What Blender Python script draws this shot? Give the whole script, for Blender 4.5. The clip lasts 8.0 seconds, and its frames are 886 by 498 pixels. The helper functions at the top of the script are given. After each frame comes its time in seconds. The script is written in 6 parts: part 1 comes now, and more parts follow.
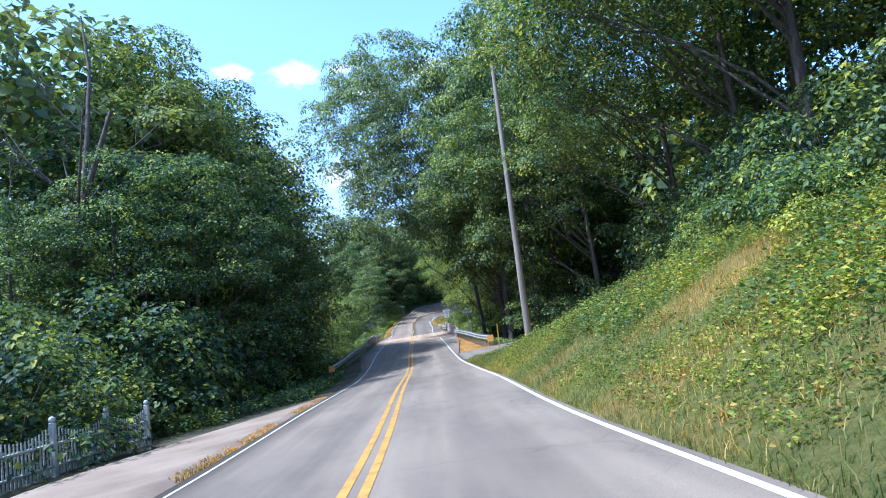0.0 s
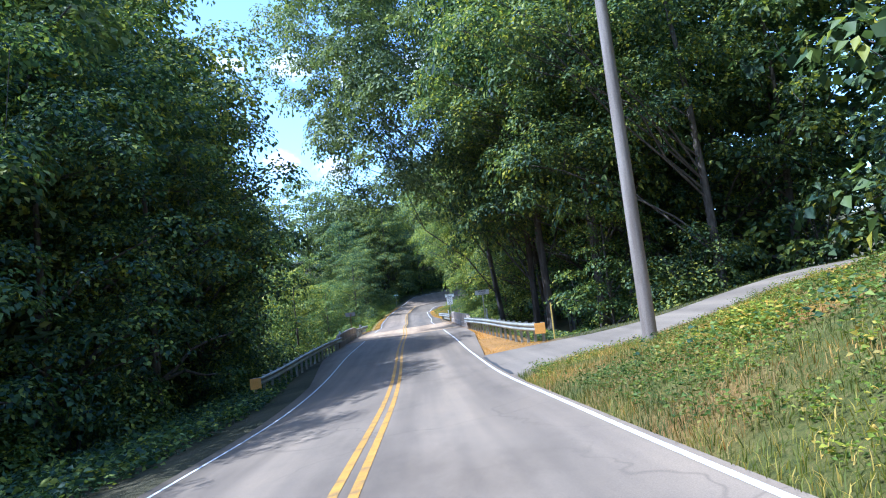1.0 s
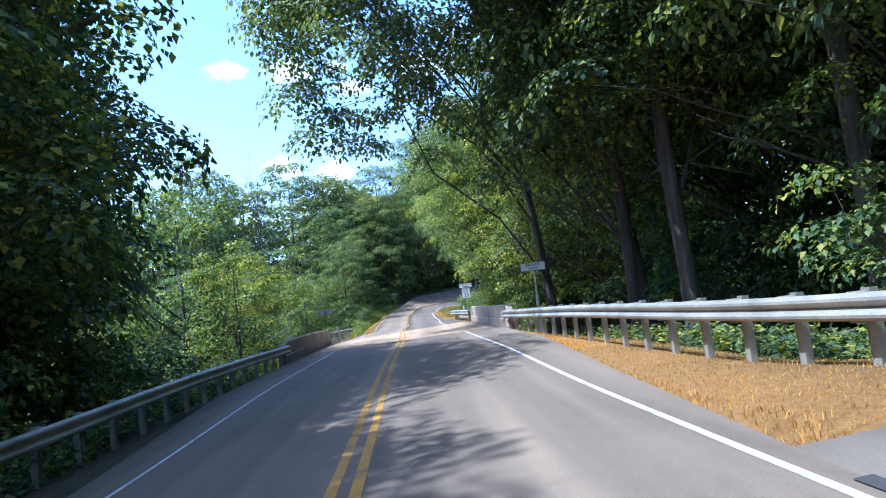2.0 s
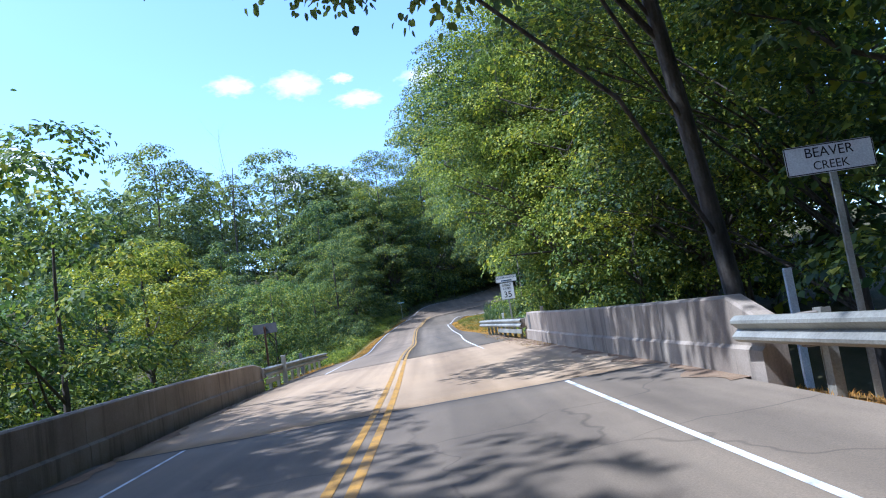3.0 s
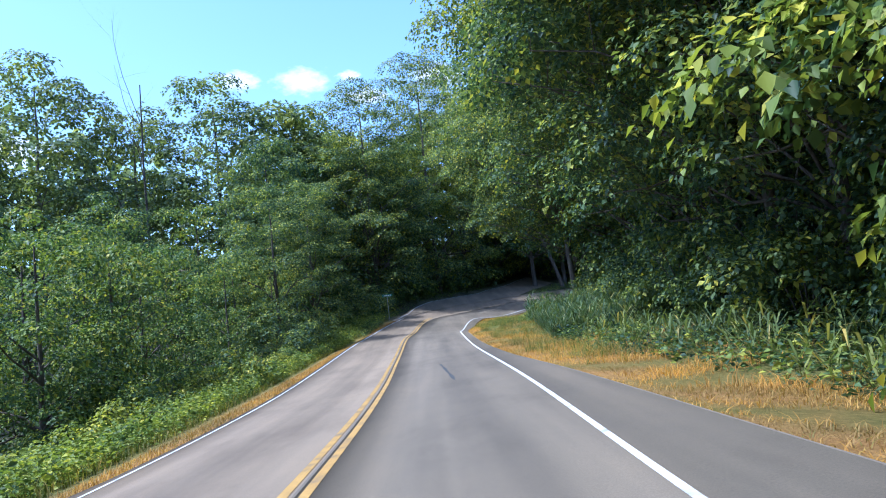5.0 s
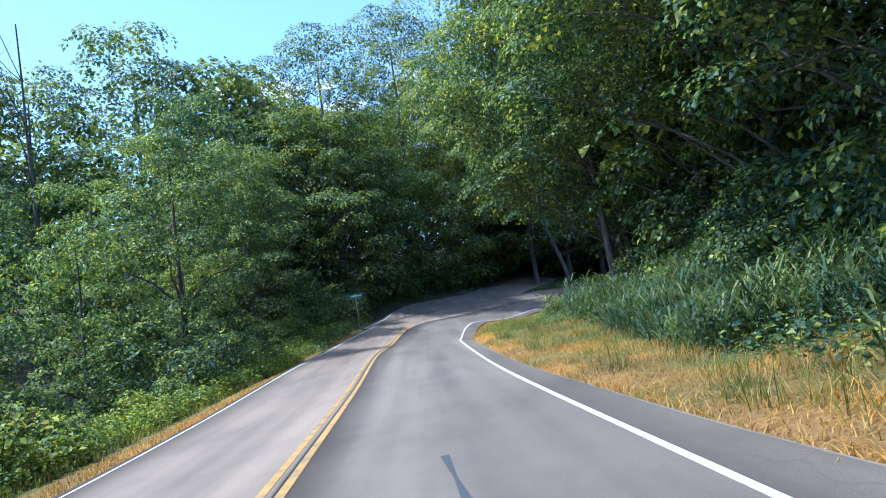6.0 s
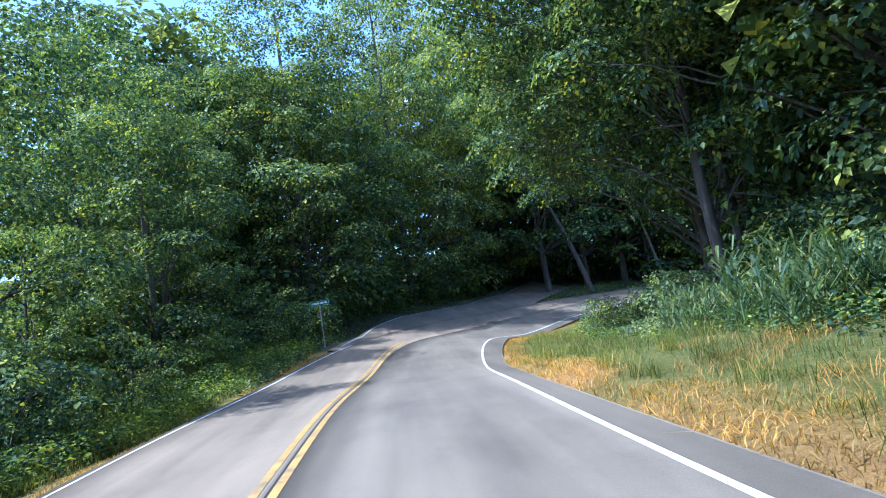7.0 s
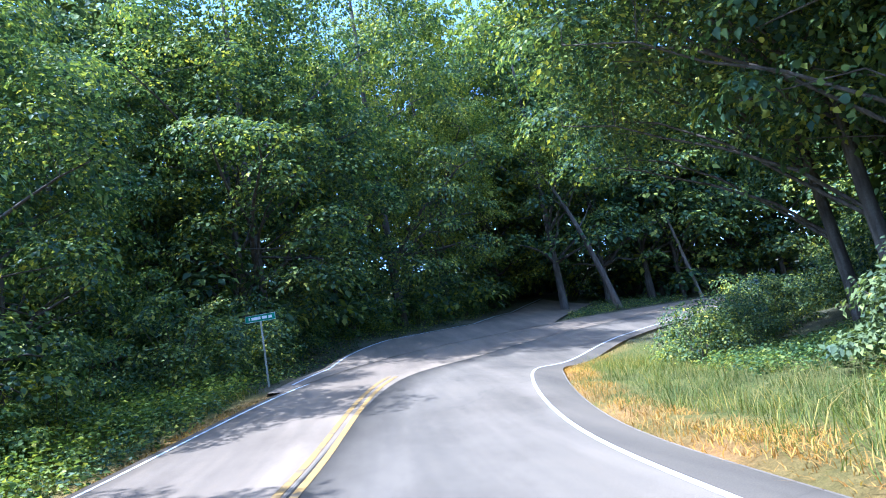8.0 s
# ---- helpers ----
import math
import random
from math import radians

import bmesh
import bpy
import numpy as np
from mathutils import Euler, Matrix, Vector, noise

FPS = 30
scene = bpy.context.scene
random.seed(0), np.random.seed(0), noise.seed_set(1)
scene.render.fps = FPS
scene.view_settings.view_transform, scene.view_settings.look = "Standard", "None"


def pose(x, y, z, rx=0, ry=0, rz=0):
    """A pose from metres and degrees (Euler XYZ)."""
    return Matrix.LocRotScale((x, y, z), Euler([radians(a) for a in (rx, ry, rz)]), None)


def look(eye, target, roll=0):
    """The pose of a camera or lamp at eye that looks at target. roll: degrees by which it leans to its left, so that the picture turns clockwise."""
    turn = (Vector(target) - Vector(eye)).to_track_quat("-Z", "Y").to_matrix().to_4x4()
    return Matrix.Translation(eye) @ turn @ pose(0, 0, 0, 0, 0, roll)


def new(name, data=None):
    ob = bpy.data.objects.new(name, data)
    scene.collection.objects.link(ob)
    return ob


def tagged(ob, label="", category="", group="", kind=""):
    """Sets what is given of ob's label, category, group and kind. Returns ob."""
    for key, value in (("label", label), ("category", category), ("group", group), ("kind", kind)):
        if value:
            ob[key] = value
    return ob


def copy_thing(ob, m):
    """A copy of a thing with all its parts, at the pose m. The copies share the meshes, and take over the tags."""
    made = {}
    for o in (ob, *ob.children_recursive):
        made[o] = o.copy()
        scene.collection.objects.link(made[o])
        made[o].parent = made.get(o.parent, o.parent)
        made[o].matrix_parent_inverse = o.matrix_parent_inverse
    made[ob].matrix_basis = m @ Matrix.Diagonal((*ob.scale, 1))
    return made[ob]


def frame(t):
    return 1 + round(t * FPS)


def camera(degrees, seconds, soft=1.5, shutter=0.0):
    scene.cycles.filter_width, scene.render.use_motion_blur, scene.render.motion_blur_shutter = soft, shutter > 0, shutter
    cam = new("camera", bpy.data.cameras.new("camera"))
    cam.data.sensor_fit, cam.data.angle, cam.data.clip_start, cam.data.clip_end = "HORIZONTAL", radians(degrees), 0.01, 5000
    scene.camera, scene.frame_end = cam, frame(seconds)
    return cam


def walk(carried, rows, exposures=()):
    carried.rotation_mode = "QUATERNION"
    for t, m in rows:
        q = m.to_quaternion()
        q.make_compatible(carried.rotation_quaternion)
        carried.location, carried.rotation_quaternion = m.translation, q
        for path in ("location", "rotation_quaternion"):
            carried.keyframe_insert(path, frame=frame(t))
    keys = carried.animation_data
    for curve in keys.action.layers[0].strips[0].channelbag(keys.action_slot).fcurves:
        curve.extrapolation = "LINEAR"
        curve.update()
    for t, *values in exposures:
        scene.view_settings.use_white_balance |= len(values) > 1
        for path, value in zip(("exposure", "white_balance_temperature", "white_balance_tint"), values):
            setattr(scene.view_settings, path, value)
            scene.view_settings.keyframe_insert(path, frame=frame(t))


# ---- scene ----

# ---- the camera and its way ----
cam = camera(66.0, 8.0, soft=1.05)
walk(cam, [
    (0, look((0.000, 0.000, 1.378), (0.451, 9.952, 2.253), -6.51)),
    (0.5, look((-0.017, 10.514, 0.915), (0.459, 20.469, 1.734), -6.36)),
    (1, look((-0.004, 21.049, 0.412), (0.493, 31.005, 1.201), -6.54)),
    (1.5, look((-0.006, 31.499, -0.113), (0.489, 41.454, 0.688), -6.79)),
    (1.7, look((-0.062, 35.674, -0.282), (0.433, 45.628, 0.539), -6.73)),
    (2, look((-0.120, 42.094, -0.462), (0.357, 52.044, 0.415), -6.93)),
    (2.4, look((-0.115, 50.846, -0.505), (0.324, 60.792, 0.443), -7.80)),
    (2.8, look((-0.076, 59.117, -0.418), (0.310, 69.058, 0.594), -8.41)),
    (3, look((-0.067, 62.910, -0.375), (0.288, 72.850, 0.668), -8.35)),
    (3.5, look((-0.124, 71.687, -0.319), (0.158, 81.623, 0.780), -7.85)),
    (4, look((-0.264, 80.282, -0.303), (0.004, 90.214, 0.829), -7.43)),
    (4.2, look((-0.312, 83.628, -0.277), (-0.049, 93.561, 0.851), -7.22)),
    (4.6, look((-0.192, 90.064, -0.227), (0.081, 99.999, 0.882), -6.80)),
    (5, look((0.111, 96.250, -0.206), (0.419, 106.186, 0.882), -6.72)),
    (5.3, look((0.254, 100.939, -0.218), (0.627, 110.873, 0.867), -7.06)),
    (5.5, look((0.273, 104.132, -0.238), (0.708, 114.062, 0.853), -7.47)),
    (6, look((0.177, 112.354, -0.295), (0.754, 122.268, 0.883), -8.58)),
    (6.5, look((0.064, 119.965, -0.188), (0.774, 129.857, 1.095), -8.80)),
    (7, look((-0.044, 127.039, -0.022), (0.804, 136.904, 1.375), -9.27)),
    (7.5, look((-0.109, 133.550, 0.240), (0.930, 143.386, 1.711), -9.79)),
    (8, look((-0.079, 139.378, 0.373), (1.080, 149.156, 2.121), -10.15)),
], exposures=[(0.0, 1.82, 4750, 14), (1.5, 2.05, 4700, 14), (3.0, 1.66, 4850, 15), (4.0, 1.6, 4850, 14), (5.5, 1.76, 4750, 14), (7.0, 2.15, 4600, 12), (7.5, 2.4, 4550, 13), (8.0, 2.75, 4550, 15)])

# ---- sky, sun ----
SUN_EL, SUN_AZ = 58.0, -103.0          # degrees; azimuth from +y towards +x
world = bpy.data.worlds.new("world")
scene.world = world
world.use_nodes = True
wn, wl = world.node_tree.nodes, world.node_tree.links
sky = wn.new("ShaderNodeTexSky")
sky.sky_type, sky.sun_disc = "NISHITA", False
sky.sun_elevation, sky.sun_rotation = radians(SUN_EL), radians(SUN_AZ)
sky.air_density, sky.dust_density, sky.ozone_density = 1.0, 1.2, 1.4
wn["Background"].inputs["Strength"].default_value = 0.118
wl.new(sky.outputs["Color"], wn["Background"].inputs["Color"])

sun_data = bpy.data.lights.new("sun", "SUN")
sun_data.energy, sun_data.angle, sun_data.color = 2.5, radians(0.53), (1.0, 0.94, 0.84)
sun_ob = new("sun", sun_data)
el, az = radians(SUN_EL), radians(SUN_AZ)
sun_dir = Vector((math.cos(el) * math.sin(az), math.cos(el) * math.cos(az), math.sin(el)))
sun_ob.matrix_world = look(sun_dir * 100, (0, 0, 0))


# ---- materials ----
def material(name, rough=0.8, metal=0.0, spec=0.3):
    m = bpy.data.materials.new(name)
    m.use_nodes = True
    n, l = m.node_tree.nodes, m.node_tree.links
    b = n["Principled BSDF"]
    b.inputs["Roughness"].default_value, b.inputs["Metallic"].default_value = rough, metal
    b.inputs["Specular IOR Level"].default_value = spec
    return m, n, l, b


def ramp(n, l, source, stops):
    r = n.new("ShaderNodeValToRGB")
    e = r.color_ramp.elements
    while len(e) < len(stops):
        e.new(0.5)
    for k, (p, c) in enumerate(stops):
        e[k].position, e[k].color = p, (*c, 1)
    l.new(source, r.inputs["Fac"])
    return r.outputs["Color"]


def noise_of(n, l, scale, detail=5.0, rough=0.6, stretch=None, kind="Object"):
    t = n.new("ShaderNodeTexCoord")
    out = t.outputs[kind]
    if stretch:
        mp = n.new("ShaderNodeMapping")
        mp.inputs["Scale"].default_value = stretch
        l.new(out, mp.inputs["Vector"])
        out = mp.outputs["Vector"]
    x = n.new("ShaderNodeTexNoise")
    x.inputs["Scale"].default_value, x.inputs["Detail"].default_value, x.inputs["Roughness"].default_value = scale, detail, rough
    l.new(out, x.inputs["Vector"])
    return x.outputs["Fac"]


def mix(n, l, a, b, fac, blend="MIX"):
    x = n.new("ShaderNodeMix")
    x.data_type, x.blend_type = "RGBA", blend
    if isinstance(fac, float):
        x.inputs[0].default_value = fac
    else:
        l.new(fac, x.inputs[0])
    l.new(a, x.inputs[6])
    l.new(b, x.inputs[7])
    return x.outputs[2]


def bump(n, l, b, height, strength=0.4, dist=0.01):
    x = n.new("ShaderNodeBump")
    x.inputs["Strength"].default_value, x.inputs["Distance"].default_value = strength, dist
    l.new(height, x.inputs["Height"])
    l.new(x.outputs["Normal"], b.inputs["Normal"])


def two_scale(name, dark, mid, light, big, fine, rough=0.85, metal=0.0, spec=0.3, stretch=None, bumpy=0.3, dist=0.01):
    """A surface whose colour varies in large patches and in fine grain."""
    m, n, l, b = material(name, rough, metal, spec)
    large = noise_of(n, l, big, 3, 0.55, stretch)
    small = noise_of(n, l, fine, 6, 0.7)
    c1 = ramp(n, l, large, [(0.3, dark), (0.5, mid), (0.7, light)])
    c2 = ramp(n, l, small, [(0.25, (0.55, 0.55, 0.55)), (0.75, (1.3, 1.3, 1.3))])
    l.new(mix(n, l, c1, c2, 0.7, "MULTIPLY"), b.inputs["Base Color"])
    bump(n, l, b, small, bumpy, dist)
    return m


def leaf_material(name, dark, mid, light, yellow, share=0.04, gloss=0.5):
    """Leaves: each blade has its own tint, light shines through them."""
    m, n, l, b = material(name, gloss, 0.0, 0.16)
    g = n.new("ShaderNodeNewGeometry")
    o = n.new("ShaderNodeObjectInfo")
    c1 = ramp(n, l, g.outputs["Random Per Island"], [(0.0, dark), (0.5, mid), (1.0 - share * 2, light), (1.0, yellow)])
    # Random dim bluish and bright yellow patches imitate shaded and sunlit clumps.
    patch = noise_of(n, l, 0.45, 2, 0.5)
    c2 = ramp(n, l, patch, [(0.35, (0.66, 0.76, 0.86)), (0.65, (1.42, 1.32, 0.88))])
    c3 = ramp(n, l, o.outputs["Random"], [(0.0, (0.8, 0.88, 0.95)), (1.0, (1.15, 1.08, 0.9))])
    col = mix(n, l, mix(n, l, c1, c2, 1.0, "MULTIPLY"), c3, 1.0, "MULTIPLY")
    l.new(col, b.inputs["Base Color"])
    t = n.new("ShaderNodeBsdfTranslucent")
    warm = n.new("ShaderNodeMix")
    warm.data_type, warm.blend_type = "RGBA", "MULTIPLY"
    warm.inputs[0].default_value = 1.0
    warm.inputs[7].default_value = (1.22, 1.25, 0.58, 1)
    l.new(col, warm.inputs[6])
    l.new(warm.outputs[2], t.inputs["Color"])
    s = n.new("ShaderNodeMixShader")
    s.inputs[0].default_value = 0.36
    l.new(b.outputs["BSDF"], s.inputs[1])
    l.new(t.outputs["BSDF"], s.inputs[2])
    l.new(s.outputs["Shader"], n["Material Output"].inputs["Surface"])
    return m


def asphalt_material(name, dark, mid, light, crack=0.5):
    """Old asphalt: wheel tracks and stains drawn out along the road, aggregate grain, fine cracks."""
    m, n, l, b = material(name, 0.82, 0.0, 0.35)
    tracks = noise_of(n, l, 0.8, 3, 0.6, (1.3, 0.035, 1))
    blot = noise_of(n, l, 0.5, 5, 0.65, (1.0, 0.4, 1))
    grain = noise_of(n, l, 70, 6, 0.75)
    c1 = ramp(n, l, tracks, [(0.34, dark), (0.5, mid), (0.66, light)])
    c2 = ramp(n, l, blot, [(0.3, (0.74, 0.73, 0.72)), (0.5, (1, 1, 1)), (0.72, (1.16, 1.14, 1.1))])
    c3 = ramp(n, l, grain, [(0.25, (0.62, 0.62, 0.62)), (0.5, (1, 1, 1)), (0.78, (1.45, 1.43, 1.38))])
    col = mix(n, l, mix(n, l, c1, c2, 1.0, "MULTIPLY"), c3, 0.8, "MULTIPLY")
    t = n.new("ShaderNodeTexCoord")
    warp = n.new("ShaderNodeTexNoise")
    warp.inputs["Scale"].default_value = 0.9
    l.new(t.outputs["Object"], warp.inputs["Vector"])
    add = n.new("ShaderNodeVectorMath")
    add.operation = "MULTIPLY_ADD"
    add.inputs[1].default_value = (1.6, 1.6, 0)
    l.new(warp.outputs["Color"], add.inputs[0])
    l.new(t.outputs["Object"], add.inputs[2])
    v = n.new("ShaderNodeTexVoronoi")
    v.feature = "DISTANCE_TO_EDGE"
    v.inputs["Scale"].default_value = 0.33
    l.new(add.outputs["Vector"], v.inputs["Vector"])
    line = ramp(n, l, v.outputs["Distance"], [(0.0, (0.35, 0.35, 0.35)), (0.006, (0.6, 0.6, 0.6)), (0.011, (1, 1, 1))])
    where = ramp(n, l, noise_of(n, l, 0.11, 2, 0.5), [(0.46, (0, 0, 0)), (0.6, (crack, crack, crack))])
    cracked = mix(n, l, col, line, 1.0, "MULTIPLY")
    l.new(mix(n, l, col, cracked, where), b.inputs["Base Color"])
    bump(n, l, b, grain, 0.4, 0.006)
    return m


ASPHALT = asphalt_material("asphalt", (0.126, 0.1, 0.0697), (0.163, 0.129, 0.0896), (0.211, 0.166, 0.113))
ASPHALT_TAN = asphalt_material("worn_tan_asphalt", (0.149, 0.113, 0.0735), (0.184, 0.139, 0.0896), (0.22, 0.165, 0.107), 0.25)
ASPHALT_DARK = asphalt_material("newer_grey_asphalt", (0.113, 0.0916, 0.0644), (0.141, 0.114, 0.0792), (0.175, 0.14, 0.0967), 0.25)
ASPHALT_NEW = asphalt_material("shoulder_asphalt", (0.0836, 0.0678, 0.0477), (0.104, 0.0844, 0.0586), (0.13, 0.104, 0.0716), 0.4)
CONCRETE_DECK = asphalt_material("bridge_deck_concrete", (0.257, 0.18, 0.104), (0.33, 0.234, 0.137), (0.398, 0.287, 0.172), 0.1)
def streaked_concrete():
    """Old cast concrete: large stains, dark and pale streaks down the face, sandy grain."""
    m, n, l, b = material("weathered_concrete", 0.88)
    large = noise_of(n, l, 0.8, 4, 0.6)
    face_streaks = noise_of(n, l, 4.0, 4, 0.65, (1, 1, 0.07))
    grain = noise_of(n, l, 40, 6, 0.75)
    c1 = ramp(n, l, large, [(0.3, (0.23, 0.185, 0.14)), (0.5, (0.32, 0.265, 0.2)), (0.7, (0.4, 0.335, 0.26))])
    c2 = ramp(n, l, face_streaks, [(0.33, (0.48, 0.47, 0.45)), (0.47, (1, 1, 1)), (0.62, (1, 1, 1)), (0.72, (1.3, 1.3, 1.3))])
    c3 = ramp(n, l, grain, [(0.25, (0.65, 0.65, 0.65)), (0.75, (1.25, 1.25, 1.25))])
    l.new(mix(n, l, mix(n, l, c1, c2, 0.65, "MULTIPLY"), c3, 0.7, "MULTIPLY"), b.inputs["Base Color"])
    bump(n, l, b, grain, 0.35, 0.01)
    return m


CONCRETE = streaked_concrete()
GRAVEL = two_scale("gravel_apron", (0.191, 0.139, 0.0917), (0.262, 0.196, 0.132), (0.317, 0.243, 0.168), 0.5, 45, 0.9, bumpy=0.6, dist=0.02)
DRIVE = asphalt_material("driveway_asphalt", (0.143, 0.118, 0.087), (0.177, 0.146, 0.107), (0.22, 0.182, 0.132))
WHITE_PAINT = two_scale("white_line_paint", (0.324, 0.32, 0.306), (0.594, 0.594, 0.576), (0.702, 0.702, 0.684), 3.5, 40, 0.7)
YELLOW_PAINT = two_scale("yellow_line_paint", (0.231, 0.146, 0.0539), (0.416, 0.223, 0.0347), (0.485, 0.269, 0.0462), 3.0, 40, 0.7)
STEEL = two_scale("galvanised_steel", (0.278, 0.269, 0.222), (0.384, 0.37, 0.308), (0.49, 0.47, 0.382), 1.2, 30, 0.5, metal=0.5, spec=0.5, bumpy=0.08)
WOOD_POLE = two_scale("weathered_pole_wood", (0.154, 0.127, 0.1), (0.239, 0.204, 0.166), (0.308, 0.269, 0.223), 2.0, 30, 0.85, stretch=(2.31, 2.31, 0.193))
BARK = two_scale("bark", (0.055, 0.045, 0.036), (0.1, 0.083, 0.066), (0.16, 0.14, 0.115), 2.0, 14, 0.95, stretch=(3, 3, 0.5), bumpy=0.8, dist=0.03)
# The yellow share of broad and bush leaves puts sunlit highlights into the colour.
LEAF_OAK = leaf_material("broad_leaf", (0.05, 0.082, 0.06), (0.093, 0.142, 0.078), (0.185, 0.235, 0.075), (0.42, 0.4, 0.08), 0.1)
LEAF_LIGHT = leaf_material("light_leaf", (0.1, 0.136, 0.0396), (0.201, 0.242, 0.0528), (0.319, 0.342, 0.066), (0.543, 0.472, 0.077), 0.1)
LEAF_GREY = leaf_material("silvery_leaf", (0.0896, 0.121, 0.0777), (0.146, 0.185, 0.103), (0.224, 0.263, 0.125), (0.381, 0.381, 0.125))
LEAF_BUSH = leaf_material("bush_leaf", (0.06, 0.1, 0.054), (0.118, 0.175, 0.07), (0.22, 0.275, 0.07), (0.42, 0.38, 0.08), 0.1)
LEAF_BANK = leaf_material("bank_weed_leaf", (0.0739, 0.115, 0.0243), (0.157, 0.208, 0.0364), (0.295, 0.301, 0.0444), (0.462, 0.292, 0.0809), 0.12)
GRASS_GREEN = leaf_material("green_grass_blade", (0.0693, 0.0924, 0.0231), (0.119, 0.142, 0.0323), (0.193, 0.193, 0.0501), (0.354, 0.262, 0.1), 0.18, 0.6)
GRASS_DRY = leaf_material("dry_grass_blade", (0.254, 0.128, 0.0388), (0.424, 0.234, 0.0711), (0.542, 0.324, 0.11), (0.204, 0.173, 0.0453), 0.06, 0.65)
REED_LEAF = leaf_material("reed_leaf", (0.06, 0.09, 0.045), (0.1, 0.14, 0.07), (0.17, 0.205, 0.11), (0.32, 0.28, 0.13), 0.06, 0.5)


# ---- meshes ----
def mesh_of(name, verts, faces, mat, smooth=False):
    me = bpy.data.meshes.new(name)
    me.from_pydata([tuple(v) for v in verts], [], [tuple(f) for f in faces])
    me.materials.append(mat)
    if smooth:
        me.polygons.foreach_set("use_smooth", [True] * len(me.polygons))
    me.update()
    return me


def fast_mesh(name, co, tris, mat):
    """A mesh from arrays of corners and triangles."""
    co, tris = np.ascontiguousarray(co, dtype=np.float32), np.ascontiguousarray(tris, dtype=np.int32)
    me = bpy.data.meshes.new(name)
    me.vertices.add(len(co))
    me.vertices.foreach_set("co", co.ravel())
    me.loops.add(tris.size)
    me.loops.foreach_set("vertex_index", tris.ravel())
    me.polygons.add(len(tris))
    me.polygons.foreach_set("loop_start", np.arange(0, tris.size, 3, dtype=np.int32))
    me.update(calc_edges=True)
    me.materials.append(mat)
    return me


def part(name, data, parent, label=""):
    """Links a mesh, or a bmesh, as one part under a thing or a part."""
    ob = new(name, data)
    ob.parent = parent
    if label:
        tagged(ob, label)
    return ob


def from_bm(name, bm, mat, smooth=False):
    me = bpy.data.meshes.new(name)
    bmesh.ops.recalc_face_normals(bm, faces=bm.faces)
    bm.to_mesh(me)
    bm.free()
    me.materials.append(mat)
    if smooth:
        me.polygons.foreach_set("use_smooth", [True] * len(me.polygons))
    return me


def add_box(bm, cx, cy, cz, sx, sy, sz, rot=None, bevel=0.0):
    m = Matrix.Translation((cx, cy, cz)) @ (rot or Matrix.Identity(4)) @ Matrix.Diagonal((sx, sy, sz, 1))
    made = bmesh.ops.create_cube(bm, size=1.0, matrix=m)["verts"]
    if bevel:
        edges = list({e for v in made for e in v.link_edges})
        bmesh.ops.bevel(bm, geom=edges, offset=bevel, segments=1, affect="EDGES")


def tube_arrays(points, radii, sides, offset):
    """Corners and triangles of a tapered tube along points."""
    pts = np.asarray(points, float)
    dirs = np.gradient(pts, axis=0)
    dirs /= np.linalg.norm(dirs, axis=1)[:, None] + 1e-9
    ref = np.array([0.31, 0.95, 0.05])
    a = np.cross(dirs, ref)
    a /= np.linalg.norm(a, axis=1)[:, None] + 1e-9
    b = np.cross(dirs, a)
    ang = np.linspace(0, 2 * np.pi, sides, endpoint=False)
    ring = pts[:, None] + np.asarray(radii)[:, None, None] * (np.cos(ang)[None, :, None] * a[:, None] + np.sin(ang)[None, :, None] * b[:, None])
    co = ring.reshape(-1, 3)
    tris = []
    for i in range(len(pts) - 1):
        for k in range(sides):
            p, q = i * sides + k, i * sides + (k + 1) % sides
            tris += [(p, q, q + sides), (p, q + sides, p + sides)]
    return co, np.array(tris) + offset


# ---- the road's line: heading, height, bank and lanes every ten metres ----
STEP = 10.0
HEADING = [4.44, 1.77, 0.05, -0.52, 0.32, -0.15, -0.79, -0.09, 0.26, -1.05, -1.0, 0.35, -0.35, -1.2, -0.31, 0.81, 5.09, 15.1, 28.65, 39.94, 49.86, 58.9, 67.62]
HEIGHT = [0.54, 0.04, -0.51, -0.96, -1.47, -1.87, -1.95, -1.77, -1.71, -1.64, -1.61, -1.61, -1.68, -1.64, -1.44, -0.92, -0.55, 0.38, 0.78, 1.32, 1.75, 2.0, 2.1]
BANK = [5.0, 5.1, 4.9, 4.9, 4.7, 4.6, 4.1, 3.1, 2.1, 1.4, 2.3, 3.0, 3.7, 3.8, 3.0, 1.0, -3.3, -6.6, -12.0, -11.6, -11.0, -10.3, -10.2]
LANE_L = [2.93, 2.92, 2.9, 2.9, 2.96, 2.94, 2.97, 3.02, 3.06, 3.1, 2.98, 3.08, 3.38, 3.6, 3.77, 3.41, 3.24, 2.91, 3.31, 3.31, 3.31, 3.31, 3.31]
LANE_R = [2.98, 3.0, 2.83, 2.97, 3.04, 2.99, 3.08, 3.1, 3.02, 2.96, 2.92, 2.98, 3.27, 3.46, 3.6, 3.6, 3.84, 3.82, 4.01, 3.7, 3.56, 3.47, 3.45]
START_X, START_Y = -1.534, -10.0


def spline(v, s):
    v, s = np.asarray(v, float), np.asarray(s, float)
    last = len(v) - 1
    i = np.clip(np.floor((s + 10.0) / STEP).astype(int), 0, last - 1)
    u = (s + 10.0) / STEP - i
    p = np.r_[2 * v[0] - v[1], v, 2 * v[-1] - v[-2]]
    a, b, c, d = p[i], p[i + 1], p[i + 2], p[np.minimum(i + 3, last + 2)]
    return 0.5 * (2 * b + (c - a) * u + (2 * a - 5 * b + 4 * c - d) * u**2 + (3 * b - a - 3 * c + d) * u**3)


